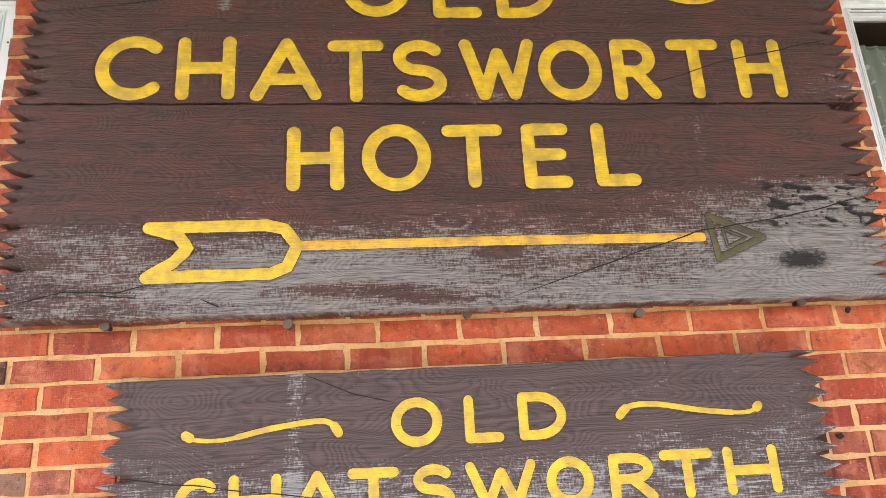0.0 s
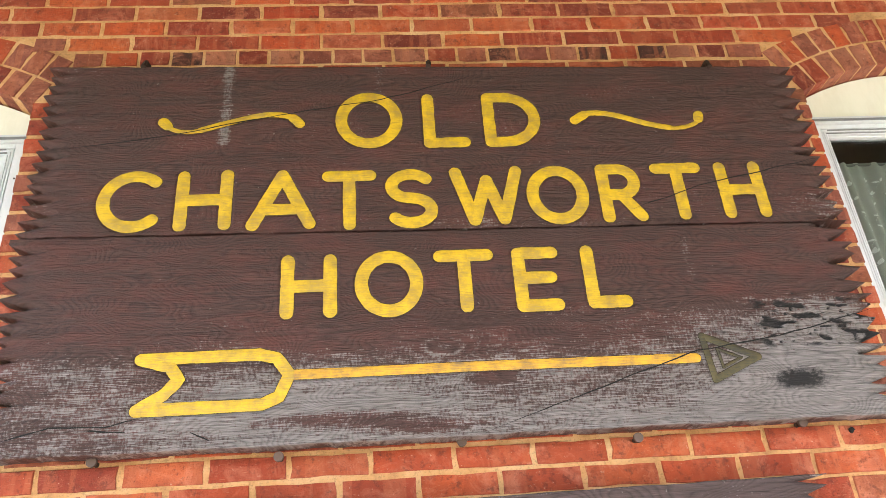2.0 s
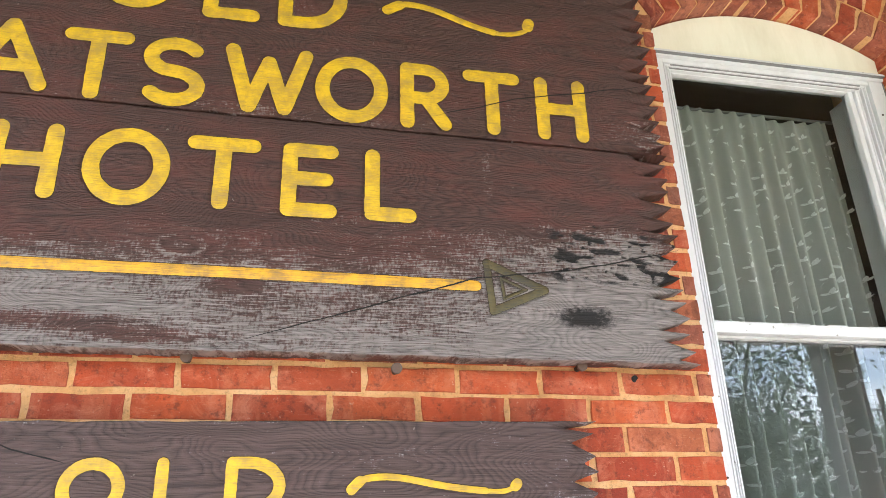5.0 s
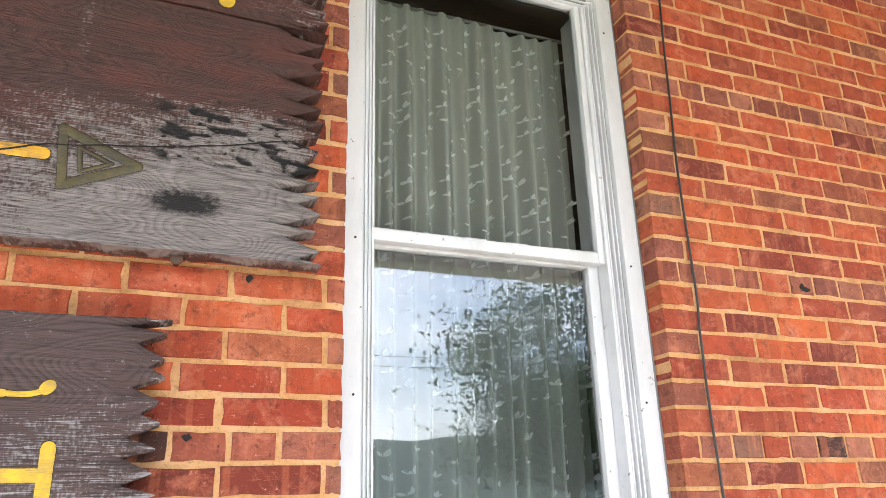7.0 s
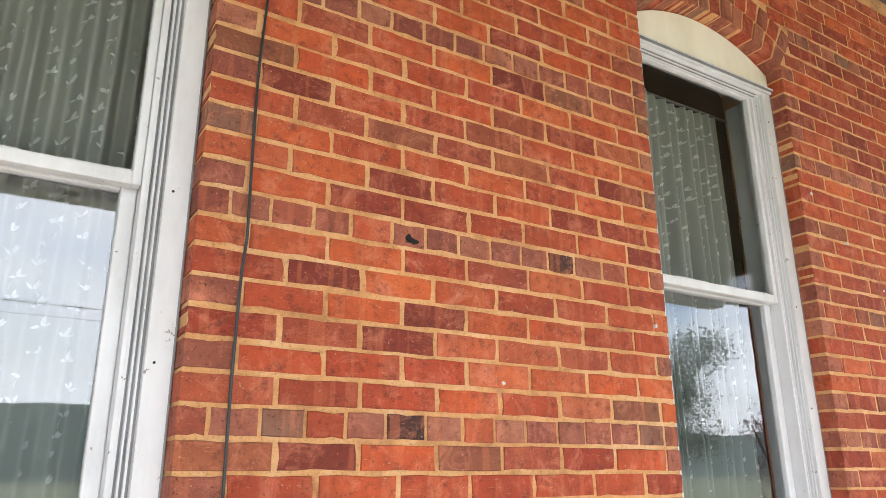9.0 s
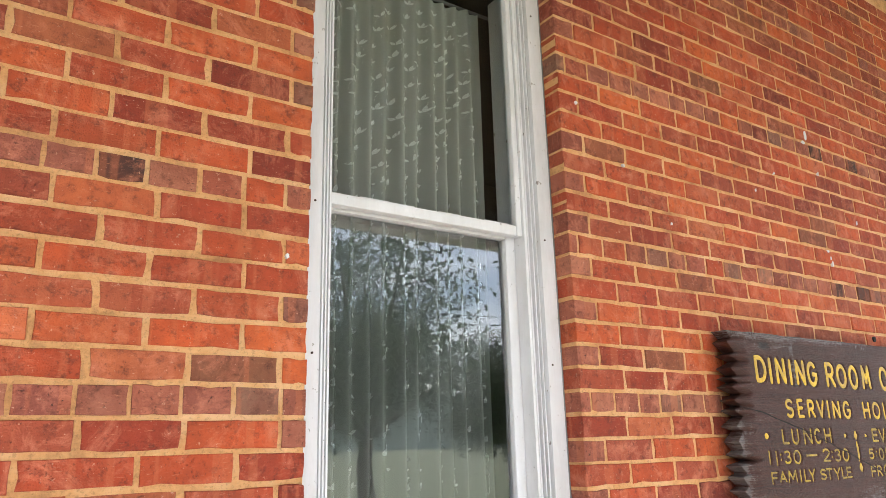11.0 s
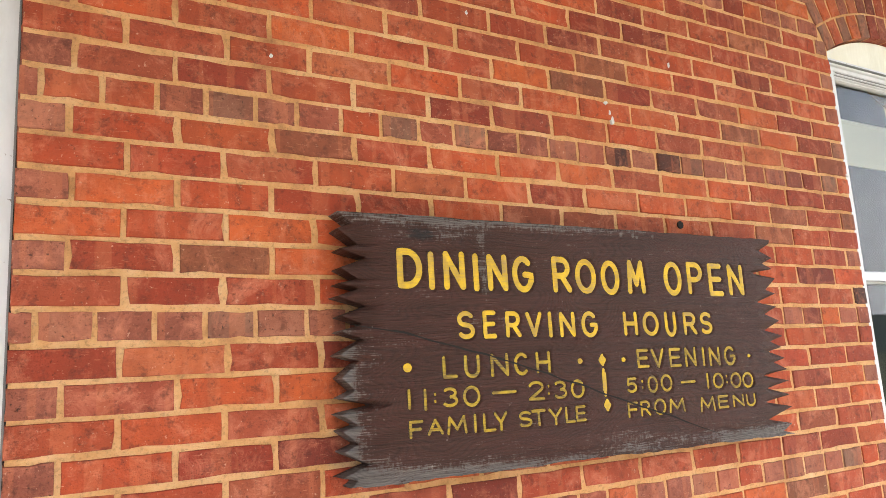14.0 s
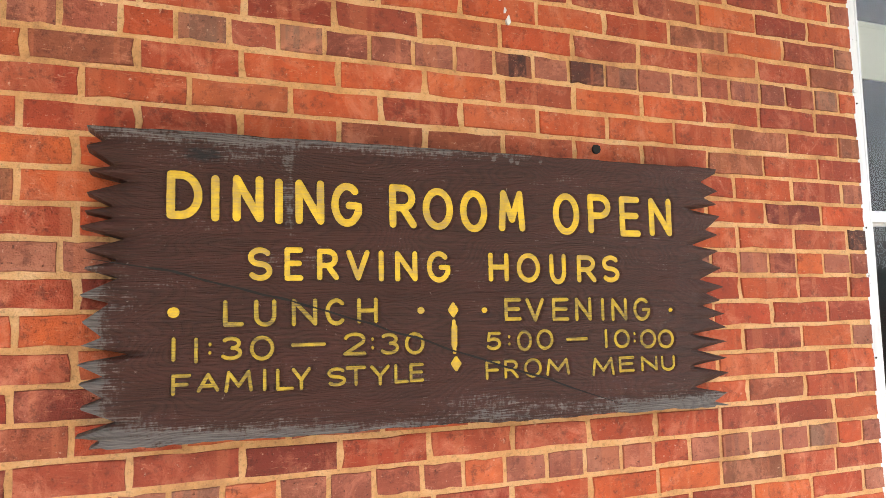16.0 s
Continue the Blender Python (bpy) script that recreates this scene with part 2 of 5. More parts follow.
def sheer_material(name, color, opacity):
    m, n, l, b = material(name)
    n.remove(b)
    clear, dif, tr, add, mixs = n.new("ShaderNodeBsdfTransparent"), n.new("ShaderNodeBsdfDiffuse"), n.new("ShaderNodeBsdfTranslucent"), n.new("ShaderNodeMixShader"), n.new("ShaderNodeMixShader")
    weave = noise_node(n, l, mapped(n, l, position(n), (120, 120, 30)), 1.0, 3)
    c = mix_node(n, l, weave, tuple(x * 0.85 for x in color), color)
    l.new(c, dif.inputs[0])
    l.new(c, tr.inputs[0])
    add.inputs[0].default_value = 0.25
    l.new(dif.outputs[0], add.inputs[1])
    l.new(tr.outputs[0], add.inputs[2])
    mixs.inputs[0].default_value = opacity
    l.new(clear.outputs[0], mixs.inputs[1])
    l.new(add.outputs[0], mixs.inputs[2])
    l.new(mixs.outputs[0], n["Material Output"].inputs[0])
    return m


MORTAR = mortar_material()
WHITE = paint_material("white_window_paint", (0.66, 0.665, 0.69), (0.44, 0.44, 0.44), 0.45, 0.9)
CREAM = paint_material("cream_board_paint", (0.80, 0.77, 0.66), (0.62, 0.57, 0.44), 0.5, 0.1)
# grey of posts and rods, also the shade laid into window grooves
GROOVE = paint_material("grey_paint_and_groove_shade", (0.22, 0.22, 0.23), (0.10, 0.10, 0.10), 0.6)
YELLOW = letter_material("yellow_sign_paint", (0.63, 0.40, 0.003), (0.34, 0.22, 0.07), 0.85)
YELLOW_FADED = letter_material("faded_orange_yellow_paint", (0.68, 0.36, 0.014), (0.22, 0.14, 0.07), 0.9)
YELLOW_WORN = letter_material("worn_yellow_paint", (0.43, 0.285, 0.006), (0.07, 0.045, 0.022), 0.95)
OLIVE = letter_material("worn_olive_paint", (0.085, 0.066, 0.020), (0.030, 0.025, 0.021), 0.95)
SIGN_BIG = wood_sign_material("weathered_brown_wood", (0.064, 0.032, 0.028), (0.215, 0.188, 0.185))
SIGN_LOW = wood_sign_material("weathered_purple_brown_wood", (0.085, 0.056, 0.054), (0.27, 0.25, 0.26), (0.075, 0.045, 0.045))
SIGN_DINE = wood_sign_material("dark_brown_wood", (0.044, 0.014, 0.009), (0.125, 0.108, 0.104), (0.072, 0.018, 0.013))
# dark brown that paints the shadow along the letters' carved edges
EDGE_SHADOW = plain_material("carved_edge_shadow", (0.030, 0.018, 0.013), 0.8)
CRACK = plain_material("dark_crack", (0.012, 0.010, 0.010), 0.9)
RUST = plain_material("rusty_iron", (0.075, 0.042, 0.030), 0.75, 0.5, 0.8, 80)
WASHER = plain_material("dull_brown_washer", (0.15, 0.095, 0.075), 0.6, 0.4, 0.6, 90)
BLACK_RUBBER = plain_material("black_cable_sheath", (0.025, 0.026, 0.028), 0.5)
GLASS = glass_material("window_glass", 1.45)
GLASS_DOUBLE = glass_material("double_window_glass", 2.4)
CURTAIN = sheer_material("grey_green_sheer", (0.60, 0.615, 0.57), 0.88)
LACE = sheer_material("white_lace_leaf", (0.93, 0.95, 0.93), 1.0)
ROOM = plain_material("plaster_with_room_shade", (0.045, 0.04, 0.036), 0.9)
CEILING = paint_material("brown_ceiling_boards", (0.22, 0.155, 0.08), (0.13, 0.09, 0.05), 0.6)
FLOOR = paint_material("pale_porch_floor", (0.66, 0.60, 0.52), (0.44, 0.39, 0.33), 0.6)
LAWN = plain_material("lawn", (0.12, 0.14, 0.07), 0.9, 0, 0.7, 0.8)
HILL = plain_material("wooded_hill", (0.055, 0.085, 0.075), 1.0, 0, 0.6, 0.02)
LEAF = plain_material("green_leaves", (0.085, 0.125, 0.05), 0.6, 0, 0.7, 0.7)
LEAF_RED = plain_material("dark_red_leaves", (0.16, 0.02, 0.035), 0.6, 0, 0.7, 0.9)
BARK = plain_material("bark", (0.10, 0.075, 0.055), 0.9)
SHADE = plain_material("cream_roller_shade", (0.62, 0.60, 0.50), 0.8, 0, 0.15)

# ---- mesh helpers ----


def mesh_ob(name, verts, faces, mat, parent=None, label="", smooth=False):
    me = bpy.data.meshes.new(name)
    me.from_pydata([tuple(v) for v in verts], [], [tuple(f) for f in faces])
    me.update()
    if smooth:
        me.polygons.foreach_set("use_smooth", [True] * len(me.polygons))
    me.materials.append(mat)
    ob = new(name, me)
    ob.parent = parent
    return tagged(ob, label)


def part(name, bm, mat, parent=None, label=""):
    me = bpy.data.meshes.new(name)
    bmesh.ops.recalc_face_normals(bm, faces=bm.faces)
    bm.to_mesh(me)
    bm.free()
    me.materials.append(mat)
    ob = new(name, me)
    ob.parent = parent
    return tagged(ob, label)


def block(bm, x0, x1, y0, y1, z0, z1, bevel=0.004, wob=0.0):
    """A box with eased edges, added to bm; wob: how far its corners stray."""
    r = bmesh.ops.create_cube(bm, size=1)
    for v in r["verts"]:
        v.co = Vector((x0 + (v.co.x + 0.5) * (x1 - x0), y0 + (v.co.y + 0.5) * (y1 - y0), z0 + (v.co.z + 0.5) * (z1 - z0)))
        if wob:
            v.co += Vector([random.uniform(-wob, wob) for _ in range(3)])
    if bevel:
        edges = list({e for v in r["verts"] for e in v.link_edges})
        bmesh.ops.bevel(bm, geom=edges, offset=bevel, segments=2, affect="EDGES", profile=0.6)
    return bm


def slab(name, x0, x1, y0, y1, z0, z1, mat, parent=None, label="", bevel=0.004, wob=0.0):
    return part(name, block(bmesh.new(), x0, x1, y0, y1, z0, z1, bevel, wob), mat, parent, label)


def prism(bm, outline, y0, y1):
    """A plate with the outline (x, z), from y0 to y1."""
    a = [bm.verts.new((x, y0, z)) for x, z in outline]
    b = [bm.verts.new((x, y1, z)) for x, z in outline]
    bm.faces.new(a)
    bm.faces.new(list(reversed(b)))
    for i in range(len(a)):
        j = (i + 1) % len(a)
        bm.faces.new((a[i], b[i], b[j], a[j]))


def tube(points, radius, sides=6):
    """Vertices and faces of a round bar along points."""
    verts, faces = [], []
    pts = [Vector(p) for p in points]
    for i, p in enumerate(pts):
        d = (pts[min(i + 1, len(pts) - 1)] - pts[max(i - 1, 0)]).normalized()
        side = d.cross(Vector((0.31, 1, 0.17))).normalized()
        up = side.cross(d)
        for k in range(sides):
            a = 2 * math.pi * k / sides
            verts.append(p + radius * (math.cos(a) * side + math.sin(a) * up))
    for i in range(len(pts) - 1):
        for k in range(sides):
            q = (k + 1) % sides
            faces.append((i * sides + k, i * sides + q, (i + 1) * sides + q, (i + 1) * sides + k))
    faces.append(tuple(reversed(range(sides))))
    faces.append(tuple(range((len(pts) - 1) * sides, len(pts) * sides)))
    return verts, faces


# ---- plan ----
FACE = 1.97                    # the wall's brick face
COURSE = 0.0686
Z_HEADER = 2.150               # middle of a header course
SPRING, RISE = 3.195, 0.125    # window arches
LOW_SPRING = 2.70              # the arch of the last, lower window
CEIL = 3.98
OPENINGS = [(-1.865, -0.953), (1.640, 2.532), (4.003, 4.855), (7.552, 8.462)]
WALL_ENDS = (-2.7, 9.6)

# ---- walls, porch, ground ----


def spring(xl):
    """Height from which the arch over the opening at xl springs."""
    return LOW_SPRING if xl > 7 else SPRING


def arch(xl, xr):
    """Middle and radius of the segmental arch over an opening, and half its angle."""
    half = (xr - xl) / 2
    radius = (half * half + RISE * RISE) / (2 * RISE)
    return (xl + xr) / 2, spring(xl) + RISE - radius, radius, math.asin(half / radius)


CUTS = [WALL_ENDS[0], 0.5 * (OPENINGS[1][0] + OPENINGS[1][1]), 0.5 * (OPENINGS[2][0] + OPENINGS[2][1]), WALL_ENDS[1]]
WALLS = []
for i in range(3):
    bm = bmesh.new()
    lo, hi = CUTS[i], CUTS[i + 1]
    x = lo
    for xl, xr in OPENINGS:
        if xr <= lo or xl >= hi:
            continue
        if xl > lo:
            prism(bm, [(x, -0.3), (xl - 0.004, -0.3), (xl - 0.004, SPRING), (x, SPRING)], FACE + 0.004, FACE + 0.30)
        x = min(xr + 0.004, hi)
        cx, cz, rad, half = arch(xl, xr)
        a0, a1 = max(-half, -math.asin(min(1, max(0, (cx - lo) / rad)))), min(half, math.asin(min(1, max(0, (hi - cx) / rad))))
        rim = [(cx + (rad + 0.004) * math.sin(a), cz + (rad + 0.004) * math.cos(a)) for a in np.linspace(a0, a1, 24)]
        l0, h0 = max(xl - 0.004, lo), min(xr + 0.004, hi)
        prism(bm, [(l0, CEIL + 0.02)] + ([(l0, spring(xl))] if l0 > lo else []) + rim + ([(h0, spring(xl))] if h0 < hi else []) + [(h0, CEIL + 0.02)], FACE + 0.004, FACE + 0.30)
        prism(bm, [(l0, -0.3), (h0, -0.3), (h0, 0.72), (l0, 0.72)], FACE + 0.004, FACE + 0.30)
    if x < hi:
        prism(bm, [(x, -0.3), (hi, -0.3), (hi, SPRING), (x, SPRING)], FACE + 0.004, FACE + 0.30)
    spans = [(xl - 0.004, xr + 0.004) for xl, xr in OPENINGS]
    x = lo
    for xl, xr in spans + [(hi, hi)]:
        if min(xl, hi) > x + 0.001:
            prism(bm, [(x, SPRING), (min(xl, hi), SPRING), (min(xl, hi), CEIL + 0.02), (x, CEIL + 0.02)], FACE + 0.004, FACE + 0.30)
        if xl < hi:
            x = max(x, min(xr, hi))
    wall = part("wall_%d" % (i + 1), bm, MORTAR)
    WALLS.append(tagged(wall, "old red brick wall with wide tan mortar joints", "wall", kind="structure"))

bm = bmesh.new()
block(bm, -3.2, 10.2, -2.50, FACE - 0.05, CEIL, CEIL + 0.10, 0)
for k in range(46):
    block(bm, -3.2, 10.2, -2.42 + 0.094 * k, -2.42 + 0.094 * k + 0.086, CEIL - 0.012, CEIL - 0.001, 0.003)
tagged(part("ceiling", bm, CEILING), "yellowed board ceiling of the porch", "ceiling", kind="structure")
tagged(slab("trim", -3.2, 10.2, FACE - 0.055, FACE - 0.008, CEIL - 0.085, CEIL - 0.014, plain_material("dark_trim", (0.10, 0.075, 0.05), 0.6)), "dark wooden trim under the porch ceiling", "trim", kind="structure")
tagged(slab("beam", -3.2, 10.2, -2.32, -2.10, 3.62, CEIL - 0.002, WHITE), "white painted porch beam", "beam", kind="structure")
tagged(slab("floor", -3.2, 10.2, -2.55, FACE + 0.0, -0.12, 0.0, FLOOR), "worn grey porch floor boards", "floor", kind="structure")
tagged(slab("foundation", -3.2, 10.2, -2.50, FACE, -0.60, -0.125, MORTAR), "plain masonry under the porch floor", "foundation", kind="structure")


def porch_post(x):
    post = tagged(new("porch_post"), "square grey painted wooden porch post", "post", "porch posts")
    post.location = (x, -0.70, 0)
    slab("shaft", -0.13, 0.13, -0.095, 0.095, 0.18, 3.73, GROOVE, post)
    slab("base", -0.15, 0.15, -0.118, 0.118, 0.002, 0.18, GROOVE, post)
    slab("cap", -0.15, 0.15, -0.118, 0.118, 3.73, CEIL - 0.013, GROOVE, post)
    return post


first_post = porch_post(0.20)
for x in (4.57, 8.94):
    copy_thing(first_post, pose(x, -0.70, 0))

# the room behind the windows, its dimness put into the near-black plaster colour
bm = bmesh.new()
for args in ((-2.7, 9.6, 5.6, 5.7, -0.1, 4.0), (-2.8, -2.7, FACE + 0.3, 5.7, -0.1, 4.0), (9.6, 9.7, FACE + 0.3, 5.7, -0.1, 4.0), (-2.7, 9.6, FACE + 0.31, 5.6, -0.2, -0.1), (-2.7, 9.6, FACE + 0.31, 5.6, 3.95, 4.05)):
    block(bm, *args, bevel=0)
tagged(part("wall_room", bm, ROOM), "plaster walls of the room indoors, near-black for its shade", "wall", kind="structure")

# ground and far hills
n = 24
verts, faces = [(0, 0, -0.6)], []
for j, r in enumerate((4, 15, 40, 120, 400, 1500, 4500)):
    for k in range(n):
        a = 2 * math.pi * k / n
        verts.append((r * math.cos(a), r * math.sin(a), -0.6 if j < 2 else -0.6 - 0.4 * j))
for k in range(n):
    faces.append((0, 1 + k, 1 + (k + 1) % n))
    for j in range(6):
        faces.append((1 + j * n + k, 1 + (j + 1) * n + k, 1 + (j + 1) * n + (k + 1) % n, 1 + j * n + (k + 1) % n))
tagged(mesh_ob("ground", verts, faces, LAWN), "mown green lawn and fields in front of the porch", "ground", kind="structure")
verts, faces = [], []
for i in range(121):
    x = -1800 + 30 * i
    top = 72 + 22 * noise.noise(Vector((x * 0.0016, 3.1, 0))) + 7 * noise.noise(Vector((x * 0.012, 7.7, 0))) + 2 * noise.noise(Vector((x * 0.06, 1.7, 0)))
    verts += [(x, -560, -12), (x, -760, top * 0.7), (x, -840, top), (x, -1100, top * 0.6), (x, -1300, -12)]
for i in range(120):
    for j in range(4):
        faces.append((i * 5 + j, i * 5 + 5 + j, i * 5 + 6 + j, i * 5 + 1 + j))
tagged(mesh_ob("backdrop", verts, faces, HILL, None, "", True), "long wooded ridge far across the valley", "hill", kind="structure")


def tree(x, y, height, spread, seed, leaf_mat, label, count):
    rng = random.Random(seed)
    t = tagged(new("tree"), label, "tree", "trees beyond the porch")
    t.location = (x, y, -0.6)
    verts, faces = [], []

    def limb(p, q, r0, r1):
        s = len(verts)
        d = (q - p).normalized()
        u = d.cross(Vector((0.2, 0.9, 0.3))).normalized()
        w = u.cross(d)
        for c, r in ((p, r0), ((p + q) / 2 + u * r0 * 0.5, (r0 + r1) / 2), (q, r1)):
            for k in range(7):
                a = 2 * math.pi * k / 7
                verts.append(c + r * (math.cos(a) * u + math.sin(a) * w))
        for j in range(2):
            for k in range(7):
                faces.append((s + j * 7 + k, s + j * 7 + (k + 1) % 7, s + j * 7 + 7 + (k + 1) % 7, s + j * 7 + 7 + k))

    fork = Vector((0, 0, height * 0.22))
    limb(Vector((0, 0, 0)), fork, height * 0.035, height * 0.024)
    tips = []
    for k in range(14):
        a = rng.uniform(0, 6.28)
        q = Vector((math.cos(a) * spread * rng.uniform(0.2, 0.9), math.sin(a) * spread * rng.uniform(0.2, 0.75), height * rng.uniform(0.28, 0.92)))
        limb(fork + Vector((0, 0, -0.1)), q, height * 0.015, height * 0.004)
        tips.append(q)
        tips.append((q + fork) / 2 + Vector((rng.uniform(-1, 1), rng.uniform(-1, 1), rng.uniform(0, 1))) * spread * 0.2)
    mesh_ob("trunk", verts, faces, BARK, t, "", True)
    verts, faces = [], []
    for _ in range(count):
        c = rng.choice(tips) + Vector((rng.gauss(0, 1), rng.gauss(0, 1), rng.gauss(0, 0.7))) * spread * 0.17
        s = rng.uniform(0.5, 1.0) * height * 0.0125
        u = Vector((rng.gauss(0, 1), rng.gauss(0, 1), rng.gauss(0, 1))).normalized()
        w = u.cross(Vector((rng.gauss(0, 1), rng.gauss(0, 1), rng.gauss(0, 1)))).normalized()
        i = len(verts)
        verts += [c - u * s, c + w * s * 0.55, c + u * s, c - w * s * 0.55]
        faces.append((i, i + 1, i + 2, i + 3))
    mesh_ob("crown", verts, faces, leaf_mat, t)
    return t


for k, (x, y, hgt, spr) in enumerate(((19.4, -26, 12.0, 6.8), (27.5, -25, 9.6, 4.8), (35.5, -27, 10.2, 5.2))):
    tree(x, y, hgt, spr, 11 + k, LEAF, "leafy green tree on the lawn", 26000)
tree(17.6, -6.2, 3.6, 1.5, 41, LEAF_RED, "low dark red leaved ornamental tree", 3200)
for z in (8.4, 8.9):
    v, f = tube([(x, -30, z - 0.5 * (1 - ((x - 8) / 24) ** 2)) for x in np.linspace(-16, 32, 25)], 0.02, 4)
    tagged(mesh_ob("power_line", v, f, BLACK_RUBBER), "thin black overhead power line", "cable", "overhead lines")
for x in (-16, 32):
    pole = tagged(new("utility_pole"), "tall weathered wooden utility pole", "pole", "utility poles")
    pole.location = (x, -30, -0.6)
    v, f = tube([(0, 0, -1), (0, 0, 5), (0, 0, 9.8)], 0.14, 9)
    mesh_ob("shaft", v, f, BARK, pole, "", True)
    slab("crossarm", -0.9, 0.9, -0.06, 0.06, 8.6, 8.75, BARK, pole)

# ---- windows ----


def moulding(name, xs, ys, z0, z1, mat, parent, label=""):
    """An upright board whose section runs along (xs, ys) in plan, closed at the back."""
    bm = bmesh.new()
    back = max(ys) + 0.02
    sec = list(zip(xs, ys)) + [(xs[-1], back), (xs[0], back)]
    steps = 14
    rings = []
    for k in range(steps + 1):
        z = z0 + (z1 - z0) * k / steps
        rings.append([bm.verts.new((x + random.uniform(-0.0006, 0.0006), y + random.uniform(-0.0006, 0.0006), z)) for x, y in sec])
    for a, b in zip(rings, rings[1:]):
        for i in range(len(sec)):
            j = (i + 1) % len(sec)
            bm.faces.new((a[i], a[j], b[j], b[i]))
    bm.faces.new(rings[0])
    bm.faces.new(list(reversed(rings[-1])))
    return part(name, bm, mat, parent, label)


def sash(name, x0, x1, y, z0, z1, stile, top, bottom, parent, glass):
    """A sash frame with its pane; y is the front of the frame."""
    s = slab(name, x0, x0 + stile, y, y + 0.034, z0, z1, WHITE, parent, "", 0.004, 0.0008)
    slab("stile", x1 - stile, x1, y, y + 0.034, z0, z1, WHITE, s, "", 0.004, 0.0008)
    slab("top_rail", x0 + stile, x1 - stile, y + 0.001, y + 0.034, z1 - top, z1, WHITE, s, "", 0.004, 0.0008)
    slab("bottom_rail", x0 + stile, x1 - stile, y + 0.001, y + 0.034, z0, z0 + bottom, WHITE, s, "", 0.004, 0.0008)
    pl, pr, pb, pt = x0 + stile * 0.6, x1 - stile * 0.6, z0 + bottom * 0.6, z1 - top * 0.6
    pane = mesh_ob("pane", [(pl, y + 0.02, pb), (pr, y + 0.02, pb), (pr, y + 0.02, pt), (pl, y + 0.02, pt)], [(0, 1, 2, 3)], glass, s, "clear old window glass")
    pane.visible_shadow = False
    # lumpy putty and paint along the glass
    bm = bmesh.new()
    rng = random.Random(int(x0 * 1000))
    x = x0 + stile
    while x < x1 - stile - 0.03:
        w = rng.uniform(0.03, 0.10)
        block(bm, x, min(x + w, x1 - stile), y + 0.010, y + 0.019, z0 + bottom - 0.003, z0 + bottom + rng.uniform(0.002, 0.007), 0.002)
        x += w
    part("putty", bm, WHITE, s, "rough white putty line")
    return s


def window(number, xl, xr, meet, sill, label, recess=0.066):
    w = tagged(new("window_%d" % number), label, "window", kind="structure")
    w.location = (0, 0, 0)
    head = spring(xl) - (0.040 if number == 4 else 0.097)
    yc = FACE + recess
    steps_y = [yc, yc, yc + 0.016, yc + 0.016, yc + 0.008, yc + 0.008, yc + 0.020, yc + 0.020, yc + 0.012, yc + 0.012, yc + 0.026, yc + 0.026, yc + 0.018, yc + 0.018]
    steps_x = [0.002, 0.058, 0.060, 0.066, 0.067, 0.071, 0.072, 0.077, 0.078, 0.082, 0.083, 0.088, 0.089, 0.094]
    moulding("window_frame", [xl + s for s in steps_x], steps_y, sill, head - 0.002, WHITE, w, "white painted casing with grooved stops")
    moulding("window_frame", [xr - s for s in reversed(steps_x)], list(reversed(steps_y)), sill, head - 0.002, WHITE, w, "white painted casing with grooved stops")
    # solid dark strips put the shade of the gaps beside the casing into colour
    for x0, x1 in ((xl + 0.0004, xl + 0.0045), (xr - 0.0045, xr - 0.0004)):
        slab("gap_shade", x0, x1, yc - 0.0025, yc + 0.01, sill + 0.03, head, GROOVE, w, "dark strip for the shade in the gap between casing and brick", 0, 0.001)
    # grey strips laid in the grooves paint their shade as dark lines
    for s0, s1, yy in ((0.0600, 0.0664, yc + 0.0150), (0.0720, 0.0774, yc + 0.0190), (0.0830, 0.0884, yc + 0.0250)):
        slab("groove", xr - s1, xr - s0, yy, yy + 0.004, sill + 0.03, head - 0.034, GROOVE, w, "dark strip for the shade in the groove", 0)
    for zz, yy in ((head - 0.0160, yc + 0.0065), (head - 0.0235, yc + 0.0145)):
        slab("groove", xl + 0.09, xr - 0.09, yy, yy + 0.02, zz - 0.0035, zz, GROOVE, w, "dark strip for the shade in the groove", 0)
    slab("groove", xl + 0.006, xr - 0.006, yc - 0.0215, yc + 0.02, head + 0.0090, head + 0.0110, GROOVE, w, "dark strip for the shade in the crack along the moulding", 0)
    cx, cz, rad, half = arch(xl, xr)
    rim = [(cx + (rad - 0.004) * math.sin(a), cz + (rad - 0.004) * math.cos(a)) for a in np.linspace(-half, half, 26)]
    bm = bmesh.new()
    prism(bm, [(xl + 0.003, head + 0.022)] + rim + [(xr - 0.003, head + 0.022)], yc + 0.004, yc + 0.05)
    part("arch_panel", bm, CREAM, w, "cream painted board filling the arch")
    bm = bmesh.new()
    block(bm, xl + 0.003, xr - 0.003, yc - 0.020, yc + 0.05, head + 0.010, head + 0.021, 0.004)
    block(bm, xl + 0.003, xr - 0.003, yc - 0.010, yc + 0.05, head + 0.0005, head + 0.0095, 0.003)
    block(bm, xl + 0.06, xr - 0.06, yc + 0.002, yc + 0.05, head - 0.0155, head, 0.002)
    block(bm, xl + 0.07, xr - 0.07, yc + 0.010, yc + 0.05, head - 0.0230, head - 0.0160, 0.002)
    block(bm, xl + 0.08, xr - 0.08, yc + 0.018, yc + 0.05, head - 0.0300, head - 0.0235, 0.002)
    part("head_moulding", bm, WHITE, w)
    for side, x in ((0, xl + 0.04), (1, xr - 0.04)):
        for z in (0.95, 1.40, 1.79, 2.175, head - 0.135):
            v, f = tube([(x, yc - 0.002, z), (x, yc + 0.004, z)], 0.0032, 7)
            mesh_ob("nail_head", v, f, RUST, w)
